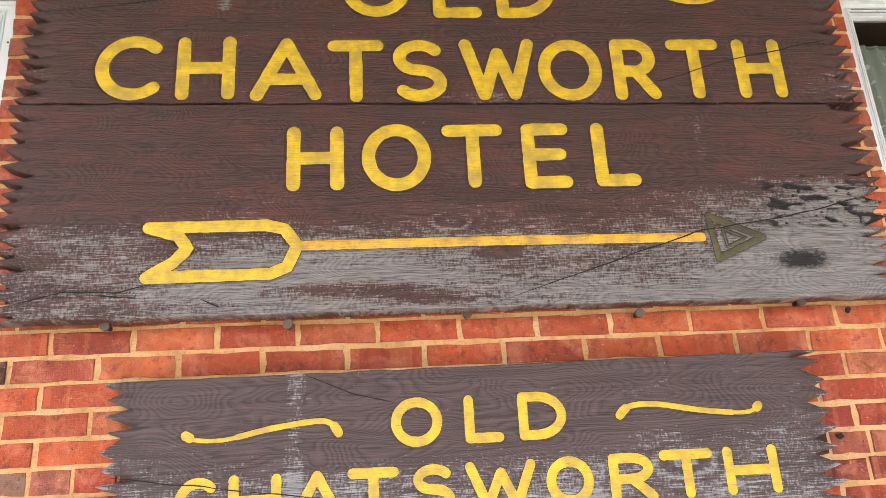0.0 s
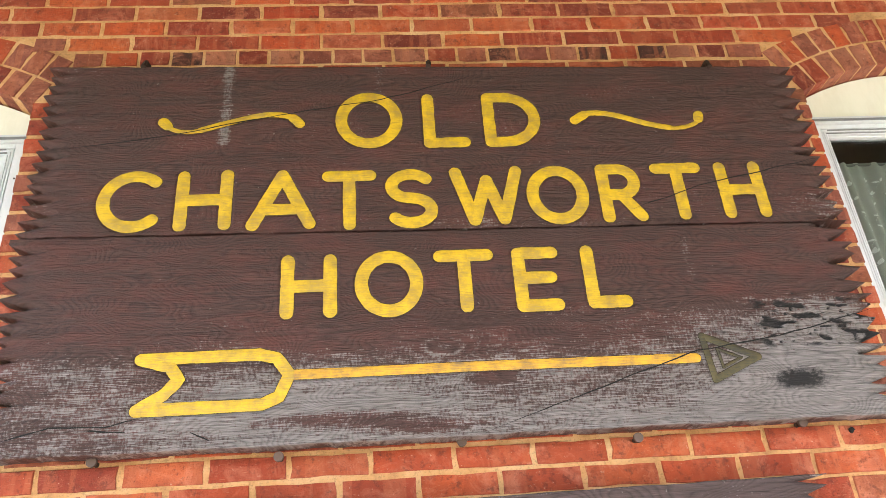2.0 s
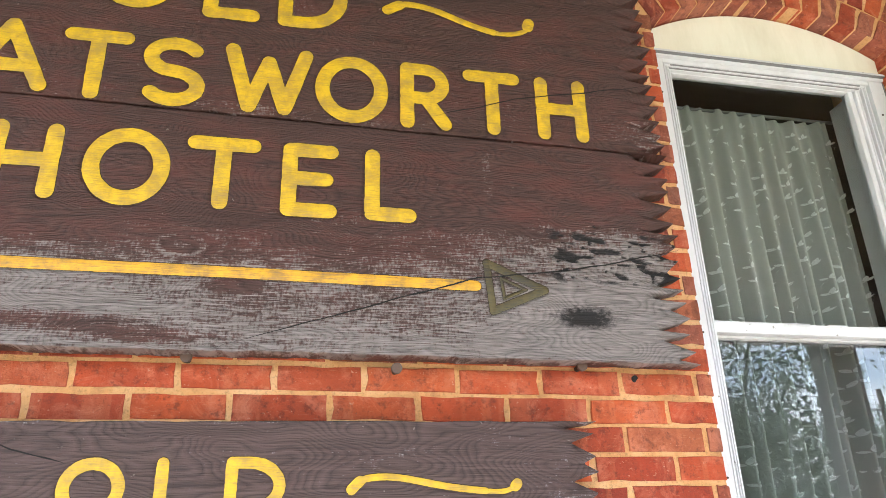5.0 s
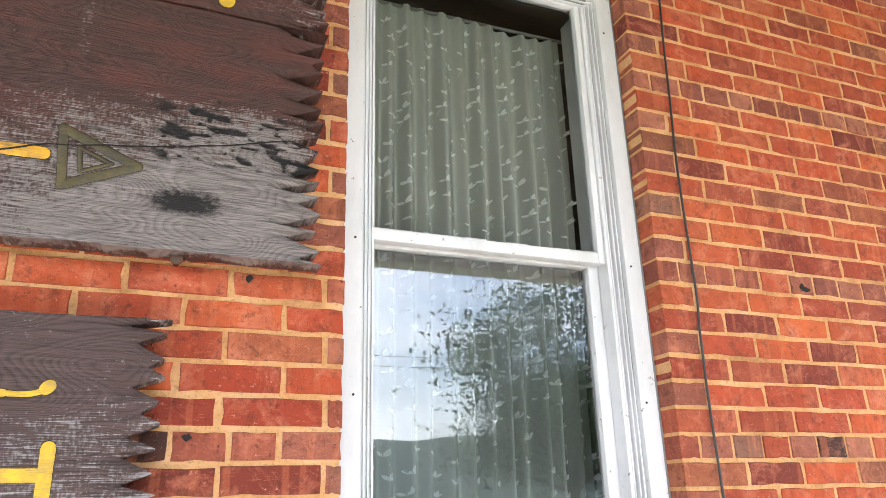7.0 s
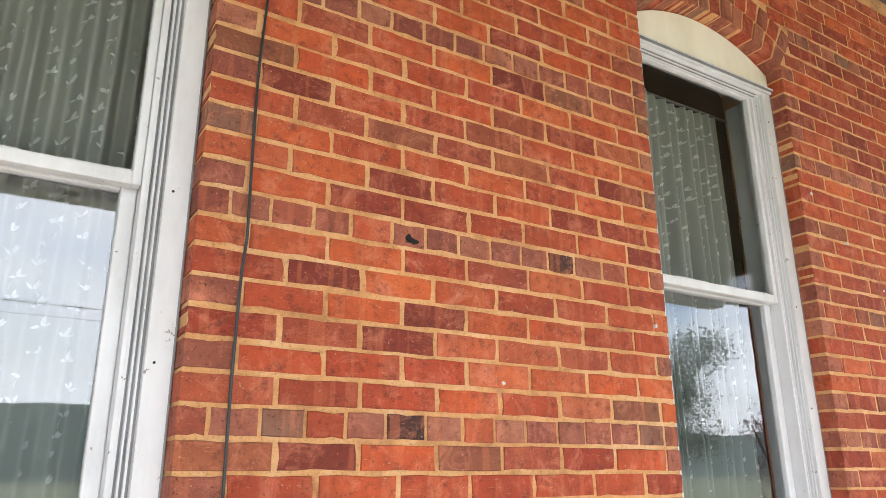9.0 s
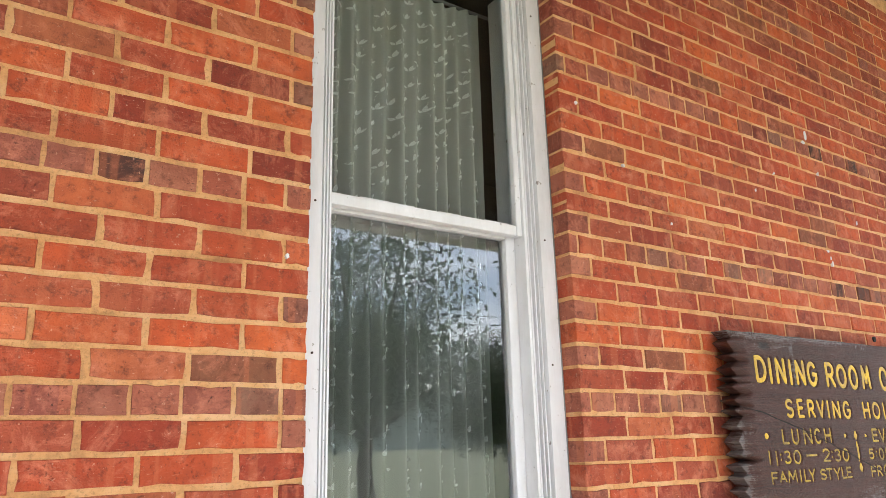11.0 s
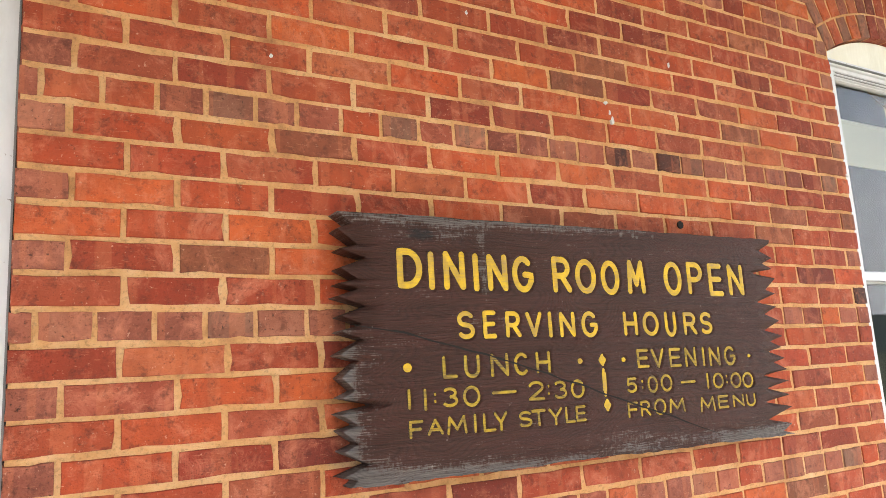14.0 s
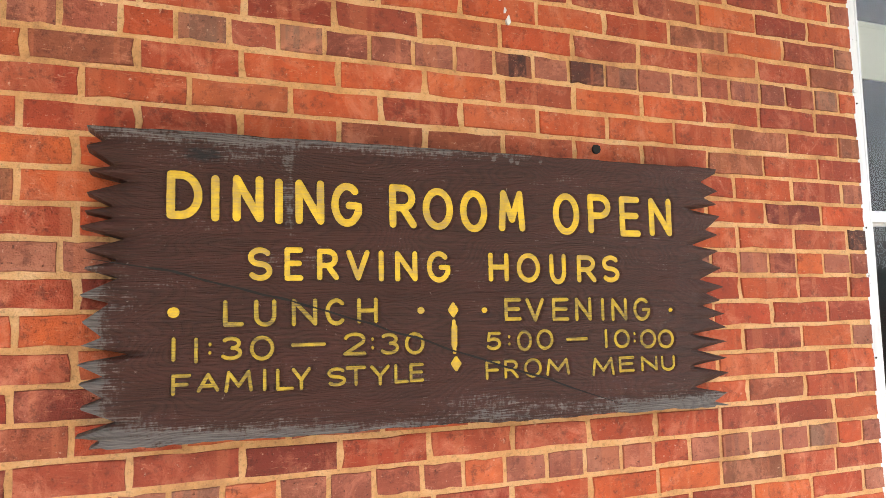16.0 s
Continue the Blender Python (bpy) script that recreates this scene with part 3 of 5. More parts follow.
    slab("jamb_liner", xr - 0.1035, xr - 0.0895, yc + 0.021, yc + 0.15, sill + 0.03, head - 0.031, WHITE, w, "", 0.002)
    slab("jamb_liner", xl + 0.046, xl + 0.0595, yc + 0.040, yc + 0.15, sill + 0.03, head - 0.031, WHITE, w, "", 0.002)
    sash("upper_sash", xl + 0.070, xr - 0.104, yc + 0.030, meet - 0.046, head - 0.012, 0.020, 0.022, 0.032, w, GLASS)
    sash("lower_sash", xl + 0.060, xr - 0.104, yc + 0.068, sill + 0.03, meet - 0.016, 0.036, 0.035, 0.09, w, GLASS if number == 4 else GLASS_DOUBLE)
    slab("window_sill", xl + 0.002, xr - 0.002, FACE - 0.045, FACE + 0.18, sill - 0.05, sill + 0.028, WHITE, w)
    return w


def curtain(xl, xr, z0, z1, seed, label):
    """A gathered sheer curtain with embroidered leaf sprigs, hung from a rod."""
    rng = random.Random(seed)
    c = tagged(new("curtain"), label, "curtain", "sheer curtains")
    c.location = (0, 0, 0)

    def depth(x, z):
        u = (x - xl) / 0.056 * 2 * math.pi
        d = 0.026 * math.sin(u + 0.9 * noise.noise(Vector((x * 5, seed, 0))) * 3 + 0.35 * (z1 - z)) + 0.014 * math.sin(0.43 * u + seed)
        return FACE + 0.27 + d * min(1.0, 0.35 + 0.9 * (z1 - z)) + 0.012 * noise.noise(Vector((x * 7, seed, z * 0.8)))

    cols, rows = 220, 26
    verts, faces = [], []
    for j in range(rows + 1):
        z = z0 + (z1 - z0) * j / rows
        for i in range(cols + 1):
            x = xl + (xr - xl) * i / cols
            verts.append((x + 0.012 * math.sin(1.7 * z + seed) * i / cols, depth(x, z), z + (0.012 * math.sin(x * 9 + seed) if j == rows else 0)))
    for j in range(rows):
        for i in range(cols):
            a = j * (cols + 1) + i
            faces.append((a, a + 1, a + cols + 2, a + cols + 1))
    mesh_ob("cloth", verts, faces, CURTAIN, c, "grey-green gathered sheer cloth", True)
    verts, faces = [], []

    def leaf(x, z, ang, s):
        i = len(verts)
        for lx, lz in ((-1, 0), (-0.35, 0.42), (0.35, 0.36), (1, 0), (0.35, -0.36), (-0.35, -0.42)):
            px, pz = x + s * (lx * math.cos(ang) - lz * math.sin(ang)), z + s * (lx * math.sin(ang) + lz * math.cos(ang))
            verts.append((px, depth(px, pz) - 0.005, pz))
        faces.append(tuple(range(i, i + 6)))

    x = xl + 0.015
    while x < xr - 0.01:
        z = z0 + rng.uniform(0, 0.05)
        while z < z1 - 0.05:
            cx = x + 0.014 * math.sin(z * 23 + x * 40)
            lean = rng.choice((-1, 1))
            for a, s in ((1.15, 0.0105), (1.57 + 0.85 * lean, 0.0100), (1.57 - 1.1 * lean, 0.0090)):
                a += rng.uniform(-0.25, 0.25)
                s *= rng.uniform(0.8, 1.15)
                leaf(cx + math.cos(a) * s * 1.1, z + math.sin(a) * s * 1.1, a, s)
            stem = [(cx + lean * 0.012 * math.sin(k * 0.7), z - 0.008 * k) for k in range(4)]
            for (xa, za), (xb, zb) in zip(stem, stem[1:]):
                i = len(verts)
                verts.extend(((xa - 0.0005, depth(xa, za) - 0.004, za), (xa + 0.0005, depth(xa, za) - 0.004, za), (xb + 0.0005, depth(xb, zb) - 0.004, zb), (xb - 0.0005, depth(xb, zb) - 0.004, zb)))
                faces.append((i, i + 1, i + 2, i + 3))
            z += rng.uniform(0.042, 0.062)
        x += rng.uniform(0.045, 0.078)
    tagged(mesh_ob("leaf_embroidery", verts, faces, LACE, c, "white embroidered leaf sprigs"), kind="stuff")
    v, f = tube([(xl - 0.04, FACE + 0.275, z1 + 0.005), (xr + 0.10, FACE + 0.275, z1 + 0.005)], 0.006, 8)
    mesh_ob("rod", v, f, GROOVE, c, "thin curtain rod")
    return c


for k, (xl, xr) in enumerate(OPENINGS):
    window(k + 1, xl, xr, 1.860 if k == 3 else 2.232, 0.74, "white painted wooden sash window under a brick arch", 0.028 if k == 3 else 0.066)
curtain(OPENINGS[0][0] + 0.12, OPENINGS[0][1] - 0.125, 0.85, 3.055, 5, "sheer grey-green curtain with white leaves")
curtain(OPENINGS[1][0] + 0.10, OPENINGS[1][1] - 0.10, 0.85, 3.055, 3, "sheer grey-green curtain with white leaves")
curtain(OPENINGS[2][0] + 0.09, OPENINGS[2][1] - 0.115, 0.85, 3.055, 8, "sheer grey-green curtain with white leaves")
shade = tagged(new("roller_shade"), "cream roller shade pulled half way down", "shade")
shade.location = (0, 0, 0)
slab("cloth", OPENINGS[3][0] + 0.11, OPENINGS[3][1] - 0.11, FACE + 0.235, FACE + 0.238, 2.37, 2.545, SHADE, shade, "", 0.001)
slab("batten", OPENINGS[3][0] + 0.11, OPENINGS[3][1] - 0.11, FACE + 0.232, FACE + 0.241, 2.35, 2.37, SHADE, shade, "", 0.002)
v, f = tube([(OPENINGS[3][0] + 0.10, FACE + 0.25, 2.55), (OPENINGS[3][1] - 0.10, FACE + 0.25, 2.55)], 0.018, 10)
mesh_ob("roller", v, f, SHADE, shade)

# ---- carved lettering ----


def bow(cx, cy, rx, ry, a0, a1, n=16):
    return [(cx + rx * math.cos(radians(a)), cy + ry * math.sin(radians(a))) for a in np.linspace(a0, a1, n)]


STROKES = {
    "O": [bow(0.5, 0.5, 0.5, 0.5, 0, 360, 33)], "0": [bow(0.5, 0.5, 0.5, 0.5, 0, 360, 29)],
    "C": [bow(0.52, 0.5, 0.52, 0.5, 48, 312, 25)],
    "D": [[(0, 0), (0, 1)], [(0, 1), (0.3, 1)] + bow(0.35, 0.5, 0.65, 0.5, 88, -88, 17) + [(0.3, 0), (0, 0)]],
    "L": [[(0, 1), (0, 0)], [(0, 0), (1, 0)]], "I": [[(0.5, 0), (0.5, 1)]], "1": [[(0.5, 0), (0.5, 1)]],
    "H": [[(0, 0), (0, 1)], [(1, 0), (1, 1)], [(0, 0.5), (1, 0.5)]],
    "A": [[(0, 0), (0.5, 1)], [(1, 0), (0.5, 1)], [(0.2, 0.3), (0.8, 0.3)]],
    "T": [[(0, 1), (1, 1)], [(0.5, 1), (0.5, 0)]],
    "S": [bow(0.5, 0.75, 0.48, 0.25, 35, 245, 15) + bow(0.5, 0.25, 0.5, 0.25, 85, -145, 16)],
    "W": [[(0, 1), (0.26, 0)], [(0.26, 0), (0.5, 0.82)], [(0.5, 0.82), (0.74, 0)], [(0.74, 0), (1, 1)]],
    "R": [[(0, 0), (0, 1)], [(0, 1), (0.45, 1)] + bow(0.5, 0.73, 0.45, 0.27, 85, -85, 11) + [(0.45, 0.46), (0, 0.46)], [(0.48, 0.46), (1, 0)]],
    "P": [[(0, 0), (0, 1)], [(0, 1), (0.45, 1)] + bow(0.5, 0.72, 0.5, 0.28, 85, -85, 11) + [(0.45, 0.44), (0, 0.44)]],
    "E": [[(0, 0), (0, 1)], [(0, 1), (1, 1)], [(0, 0.52), (0.9, 0.52)], [(0, 0), (1, 0)]],
    "F": [[(0, 0), (0, 1)], [(0, 1), (1, 1)], [(0, 0.5), (0.85, 0.5)]],
    "N": [[(0, 0), (0, 1)], [(0, 1), (1, 0)], [(1, 0), (1, 1)]],
    "M": [[(0, 0), (0.1, 1)], [(0.1, 1), (0.5, 0.25)], [(0.5, 0.25), (0.9, 1)], [(0.9, 1), (1, 0)]],
    "G": [bow(0.5, 0.5, 0.5, 0.5, 48, 335, 25), [(0.97, 0.28), (1, 0.48), (0.6, 0.48)]],
    "V": [[(0, 1), (0.5, 0)], [(0.5, 0), (1, 1)]], "Y": [[(0, 1), (0.5, 0.45)], [(1, 1), (0.5, 0.45)], [(0.5, 0.45), (0.5, 0)]],
    "U": [[(0, 1), (0, 0.4)] + bow(0.5, 0.4, 0.5, 0.4, 185, 355, 13) + [(1, 0.4), (1, 1)]],
    "2": [bow(0.5, 0.72, 0.48, 0.28, 160, -35, 13) + [(0, 0)], [(0, 0), (1, 0)]],
    "3": [bow(0.45, 0.75, 0.45, 0.25, 140, -80, 13), bow(0.45, 0.27, 0.52, 0.27, 80, -145, 14)],
    "5": [[(0.95, 1), (0.15, 1)], [(0.15, 1), (0.05, 0.55)], [(0.05, 0.55)] + bow(0.45, 0.32, 0.52, 0.32, 105, -145, 15)],
    ":": [[(0.5, 0.02), (0.5, 0.1)], [(0.5, 0.9), (0.5, 0.98)]], "-": [[(0, 0.5), (1, 0.5)]],
}


def letter_strokes(char, cx, z0, w, h, sw):
    """The strokes of a letter that fills a box, as (points, half width)."""
    iw, ih = max(w - sw, 0.0), max(h - sw, 0.0)
    out = []
    for s in STROKES[char]:
        pts = [(cx - iw / 2 + x * iw, z0 + sw / 2 + z * ih) for x, z in s]
        out.append((pts, sw / 2 * (0.8 if char == ":" else 1.0)))
    return out


def ribbon(strokes, y):
    """Brush-thick rounded strokes lying at y, domed a little towards the viewer."""
    verts, faces = [], []
    for si, (pts, half) in enumerate(strokes):
        yy = y - 0.00025 * si
        p = [Vector((a, b)) for a, b in pts]
        dense = [p[0]]
        for a, b in zip(p, p[1:]):
            k = max(1, int((b - a).length / (half * 0.8)))
            dense += [a + (b - a) * (i + 1) / k for i in range(k)]
        closed = (dense[0] - dense[-1]).length < 1e-5
        rows = []
        for i, q in enumerate(dense):
            d = dense[min(i + 1, len(dense) - 1)] - dense[max(i - 1, 0)]
            if closed and i in (0, len(dense) - 1):
                d = dense[1] - dense[-2]
            d = d.normalized() if d.length > 1e-9 else Vector((1, 0))
            rows.append((q, d, Vector((-d.y, d.x)), half * (1 + 0.07 * noise.noise(Vector((q.x * 60, q.y * 60, si))) + 0.05 * noise.noise(Vector((q.x * 210, q.y * 210, si))))))
        if not closed:
            q, d, nrm, hw = rows[0]
            caps = [(q - d * hw * math.sin(a), d, nrm, hw * math.cos(a)) for a in (1.35, 0.95, 0.5)]
            q, d, nrm, hw = rows[-1]
            tail = [(q + d * hw * math.sin(a), d, nrm, hw * math.cos(a)) for a in (0.5, 0.95, 1.35)]
            rows = caps + rows + tail
        s = len(verts)
        for q, d, nrm, hw in rows:
            for f, lift in ((-1, 0.0014), (-0.5, 0.0003), (0.5, 0.0003), (1, 0.0014)):
                c = q + nrm * hw * f
                verts.append((c.x, yy - 0.0008 + lift, c.y))
        for i in range(len(rows) - 1):
            for k in range(3):
                a = s + i * 4 + k
                faces.append((a, a + 1, a + 5, a + 4))
    return verts, faces


def stroke_distance(px, pz, strokes):
    """Distance of grid points to the strokes' edges (negative inside)."""
    best = np.full(px.shape, 1e3)
    for pts, half in strokes:
        lo_x, hi_x = min(p[0] for p in pts) - half - 0.02, max(p[0] for p in pts) + half + 0.02
        lo_z, hi_z = min(p[1] for p in pts) - half - 0.02, max(p[1] for p in pts) + half + 0.02
        near = np.nonzero((px > lo_x) & (px < hi_x) & (pz > lo_z) & (pz < hi_z))
        if not len(near[0]):
            continue
        qx, qz = px[near], pz[near]
        d = np.full(qx.shape, 1e3)
        for (ax, az), (bx, bz) in zip(pts, pts[1:]):
            dx, dz = bx - ax, bz - az
            t = np.clip(((qx - ax) * dx + (qz - az) * dz) / max(dx * dx + dz * dz, 1e-12), 0, 1)
            d = np.minimum(d, np.hypot(qx - ax - t * dx, qz - az - t * dz))
        best[near] = np.minimum(best[near], d - half)
    return best


def teeth(z0, z1, seed, deep):
    """Knots of a saw-cut ragged end: (height, how far it is cut in), tips and notches in turn."""
    rng = random.Random(seed)
    z, out = z0, [(z0, 0.0)]
    while z < z1 - 0.022:
        step = rng.uniform(0.028, 0.052)
        out.append((z + step * rng.uniform(0.25, 0.75), deep * rng.choice((0.5, 0.65, 0.8, 1.0)) * rng.uniform(0.8, 1.1)))
        z = min(z + step, z1)
        out.append((z, rng.uniform(0.0, 0.012)))
    if z < z1:
        out.append((z1, 0.004))
    return out


def smooth_noise(x, z, sx, sz, seed):
    """Soft value noise on arrays, 0 to 1, stretched by the given sizes in metres."""
    rng = np.random.RandomState(seed)
    table = rng.rand(64, 64)
    u, v = x / sx, z / sz
    i, j = np.floor(u).astype(int), np.floor(v).astype(int)
    fu, fv = u - i, v - j
    fu, fv = fu * fu * (3 - 2 * fu), fv * fv * (3 - 2 * fv)
    a, b = table[i % 64, j % 64], table[(i + 1) % 64, j % 64]
    c, d = table[i % 64, (j + 1) % 64], table[(i + 1) % 64, (j + 1) % 64]
    return (a * (1 - fu) + b * fu) * (1 - fv) + (c * (1 - fu) + d * fu) * fv


def plank(name, xl, xr, bottom, top, y, thick, dx, dz, strokes, cracks, deep, seed, mat, parent, features):
    """A carved plank: a fine relief in front, plain behind. bottom and top are heights at both ends; features(px, pz) gives wear, char and hollow."""
    zlo, zhi = min(bottom), max(top)
    rows, cols = int((zhi - zlo) / dz), int((xr - xl) / dx)
    u = np.linspace(xl, xr, cols + 1)
    v = np.linspace(0, 1, rows + 1)
    px, pv = np.meshgrid(u, v)
    s = (px - xl) / (xr - xl)
    lo = bottom[0] + (bottom[1] - bottom[0]) * s + 0.004 * (smooth_noise(px, px * 0, 0.09, 1, seed) - 0.5) + 0.003 * (smooth_noise(px, px * 0, 0.02, 1, seed + 1) - 0.5)
    hi = top[0] + (top[1] - top[0]) * s + 0.003 * (smooth_noise(px, px * 0, 0.05, 1, seed + 2) - 0.5)
    pz = lo + (hi - lo) * pv
    relief = np.zeros(px.shape)
    for edge, sign, sd in ((xl, 1, seed + 5), (xr, -1, seed + 6)):
        knots = teeth(zlo, zhi, sd, deep)
        kz, kd = np.array([k[0] for k in knots]), np.array([k[1] for k in knots])
        cut = np.interp(pz, kz, kd)
        near = np.clip(1 - np.abs(px - edge) / 0.19, 0, 1)
        relief += 0.022 * np.clip(1 - np.abs(px - edge) / 0.085, 0, 1) * np.clip(cut / deep, 0, 1) ** 0.8
        px = px + sign * cut * near ** 1.35
    sd = stroke_distance(px, pz, strokes)
    relief = np.maximum(relief, 0.0055 * np.clip((0.0045 - sd) / 0.004, 0, 1))
    for pts, half, depth in cracks:
        cd = stroke_distance(px, pz, [(pts, half)])
        relief += 0.12 * depth * np.clip(-cd / half, 0, 1)
    wear, char, hollow = features(px, pz)
    relief += hollow
    relief += 0.0016 * (smooth_noise(px + 3 * pz, pz, 0.35, 0.012, seed + 3) - 0.5) * (0.4 + wear)
    relief += 0.0022 * (smooth_noise(px, pz, 0.11, 0.03, seed + 4) - 0.5)
    front = np.stack([px, y + relief, pz], axis=-1).reshape(-1, 3)
    count, w = len(front), cols + 1
    loop = list(range(0, cols + 1)) + [j * w + cols for j in range(1, rows + 1)] + [rows * w + i for i in range(cols - 1, -1, -1)] + [j * w for j in range(rows - 1, 0, -1)]
    back = front[loop].copy()
    back[:, 1] = y + thick
    idx = np.arange(rows * cols)
    a = (idx // cols) * w + idx % cols
    quads = np.stack([a, a + 1, a + w + 1, a + w], axis=1)
    ln = len(loop)
    loop = np.array(loop)
    k = np.arange(ln)
    skirt = np.stack([loop, count + k, count + (k + 1) % ln, loop[(k + 1) % ln]], axis=1)
    me = bpy.data.meshes.new(name)
    allv = np.vstack([front, back])
    me.from_pydata(allv.tolist(), [], quads.tolist() + skirt.tolist() + [list(range(count, count + ln))])
    me.update()
    me.polygons.foreach_set("use_smooth", [True] * len(quads) + [False] * (ln + 1))
    for key, arr in (("wear", wear), ("char", char)):
        att = me.attributes.new(key, "FLOAT", "POINT")
        att.data.foreach_set("value", np.concatenate([arr.reshape(-1), np.full(ln, 0.35 if key == "wear" else 0.0)]).astype(np.float32))
    me.materials.append(mat)
    ob = new(name, me)
    ob.parent = parent
    return ob


def crack_lines(sign, cracks):
    """Dark open splits in the wood: thin tapering strips along each crack."""
    for pts, half, depth in cracks:
        p = [Vector(q) for q in pts]
        fine = [a + (b - a) * t for a, b in zip(p, p[1:]) for t in np.linspace(0, 1, 12)[:-1]] + [p[-1]]
        verts, faces = [], []
        for i, q in enumerate(fine):
            d = (fine[min(i + 1, len(fine) - 1)] - fine[max(i - 1, 0)]).normalized()
            q = q + Vector((-d.y, d.x)) * 0.004 * noise.noise(Vector((q.x * 14, q.y * 14, 2)))
            w = half * 0.42 * min(1, 6 * i / len(fine) + 0.1, 6 * (len(fine) - i) / len(fine)) * (1 + 0.6 * noise.noise(Vector((q.x * 50, 3, q.y * 50))))
            verts += [(q.x + d.y * w, Y_SIGN - 0.0006, q.y - d.x * w), (q.x - d.y * w, Y_SIGN - 0.0006, q.y + d.x * w)]
        for i in range(len(fine) - 1):
            faces.append((2 * i, 2 * i + 1, 2 * i + 3, 2 * i + 2))
        mesh_ob("crack", verts, faces, CRACK, sign, "dark open split in the wood")


def spot(px, pz, x, z, rx, rz):
    return np.clip(1.35 - np.hypot((px - x) / rx, (pz - z) / rz), 0, 1)


def stripe(px, pz, x, z0, z1, half):
    return np.clip(1.4 - np.abs(px - x) / half, 0, 1) * np.clip((pz - z0) / 0.02, 0, 1) * np.clip((z1 - pz) / 0.05, 0, 1)


def carved(name, strokes, mat, sign, y, label=""):
    """Painted strokes in their groove, with the shadow of the cut's edge painted as a dark rim round them."""
    v, f = ribbon(strokes, y + 0.0026)
    # a wider dark ribbon, set slightly higher, paints the groove's edge shadow
    rim_v, rim_f = ribbon([([(px, pz + 0.0006) for px, pz in pts], half + 0.0013) for pts, half in strokes], y + 0.0038)
    ob = mesh_ob(name, v + rim_v, f + [tuple(i + len(v) for i in q) for q in rim_f], mat, sign, label, True)
    ob.data.materials.append(EDGE_SHADOW)
    for p in ob.data.polygons[len(f):]:
        p.material_index = 1
    return ob


def put_letters(sign, words, sw, mat, y):
    """One carved letter object for each character; returns all strokes."""
    every = []
    for char, x, z, w, h in words:
        st = letter_strokes(char, x, z, w, h, min(sw, w) if char in "I1:" else sw)
        every += st
        name = "digit" if char in "01235" else ("mark" if char in ":-" else "letter")
        carved(name, st, mat, sign, y)
    return every


def put_stroke(sign, name, strokes, mat, y, label=""):
    carved(name, strokes, mat, sign, y, label)
    return strokes


def swash(pts, ball):
    """A scroll: a thin waving line that swells to a ball at one end and a drop at the other."""
    p = [Vector(q) for q in pts]
    fine = []
    for i in range(len(p) - 1):
        a, b, c, d = p[max(i - 1, 0)], p[i], p[i + 1], p[min(i + 2, len(p) - 1)]
        for t in np.linspace(0, 1, 5)[:-1]:
            fine.append(0.5 * ((2 * b) + (c - a) * t + (2 * a - 5 * b + 4 * c - d) * t * t + (3 * b - a - 3 * c + d) * t ** 3))
    fine.append(p[-1])
    q = [tuple(f) for f in fine]
    thin = 0.45 * ball
    return [(q, thin), (q[:3], ball), (q[-4:], ball * 0.95), (q[len(q) // 2 - 3:len(q) - 3], ball * 0.62)]


Y_SIGN = 1.888
THICK = 0.060


def batten(sign, x, z0, z1):
    slab("batten", x - 0.03, x + 0.03, Y_SIGN + THICK, FACE - 0.001, z0, z1, RUST, sign, "dark wooden batten behind the board")


def bolt(sign, x, z, r=0.013):
    v, f = tube([(x, FACE - 0.004, z), (x, Y_SIGN + THICK - 0.012, z)], r * 0.55, 8)
    bolt_ob = mesh_ob("bolt", v, f, RUST, sign, "rusty iron fixing bolt", True)
    v, f = tube([(x, Y_SIGN + THICK - 0.012, z), (x, Y_SIGN + THICK - 0.022, z)], r, 12)
    mesh_ob("bolt_head", v, f, WASHER, bolt_ob)


# character, middle, foot, width and height of each letter
OLD_BIG = [
    ("O", 0.127, 2.945, 0.211, 0.215), ("L", 0.369, 2.941, 0.146, 0.209), ("D", 0.580, 2.939, 0.184, 0.210)]
CHATSWORTH_BIG = [
    ("C", -0.564, 2.675, 0.203, 0.208), ("H", -0.360, 2.674, 0.164, 0.205), ("A", -0.135, 2.668, 0.201, 0.205), ("T", 0.063, 2.660, 0.163, 0.205), ("S", 0.246, 2.660, 0.157, 0.205), ("W", 0.476, 2.661, 0.223, 0.205), ("O", 0.690, 2.657, 0.191, 0.206), ("R", 0.887, 2.657, 0.139, 0.206), ("T", 1.071, 2.658, 0.162, 0.203)]
CHATSWORTH_BIG += [
    ("H", 1.269, 2.658, 0.148, 0.201)]
HOTEL_BIG = [
    ("H", -0.052, 2.391, 0.156, 0.194), ("O", 0.171, 2.385, 0.193, 0.204), ("T", 0.386, 2.389, 0.173, 0.195), ("E", 0.593, 2.383, 0.136, 0.201), ("L", 0.792, 2.385, 0.129, 0.198)]
OLD_LOW = [
    ("O", 0.198, 1.707, 0.127, 0.120), ("L", 0.365, 1.709, 0.097, 0.118), ("D", 0.513, 1.710, 0.122, 0.118)]
DINING = [
    ("D", 5.640, 1.747, 0.065, 0.093), ("I", 5.696, 1.744, 0.020, 0.091), ("N", 5.758, 1.745, 0.059, 0.092), ("I", 5.818, 1.742, 0.021, 0.092), ("N", 5.880, 1.743, 0.059, 0.091), ("G", 5.957, 1.740, 0.066, 0.092), ("R", 6.079, 1.740, 0.061, 0.094), ("O", 6.159, 1.738, 0.071, 0.092), ("O", 6.244, 1.735, 0.066, 0.094)]
DINING += [
    ("M", 6.338, 1.739, 0.066, 0.093), ("O", 6.480, 1.734, 0.071, 0.098), ("P", 6.571, 1.739, 0.064, 0.094), ("E", 6.657, 1.733, 0.059, 0.098), ("N", 6.747, 1.736, 0.067, 0.094)]
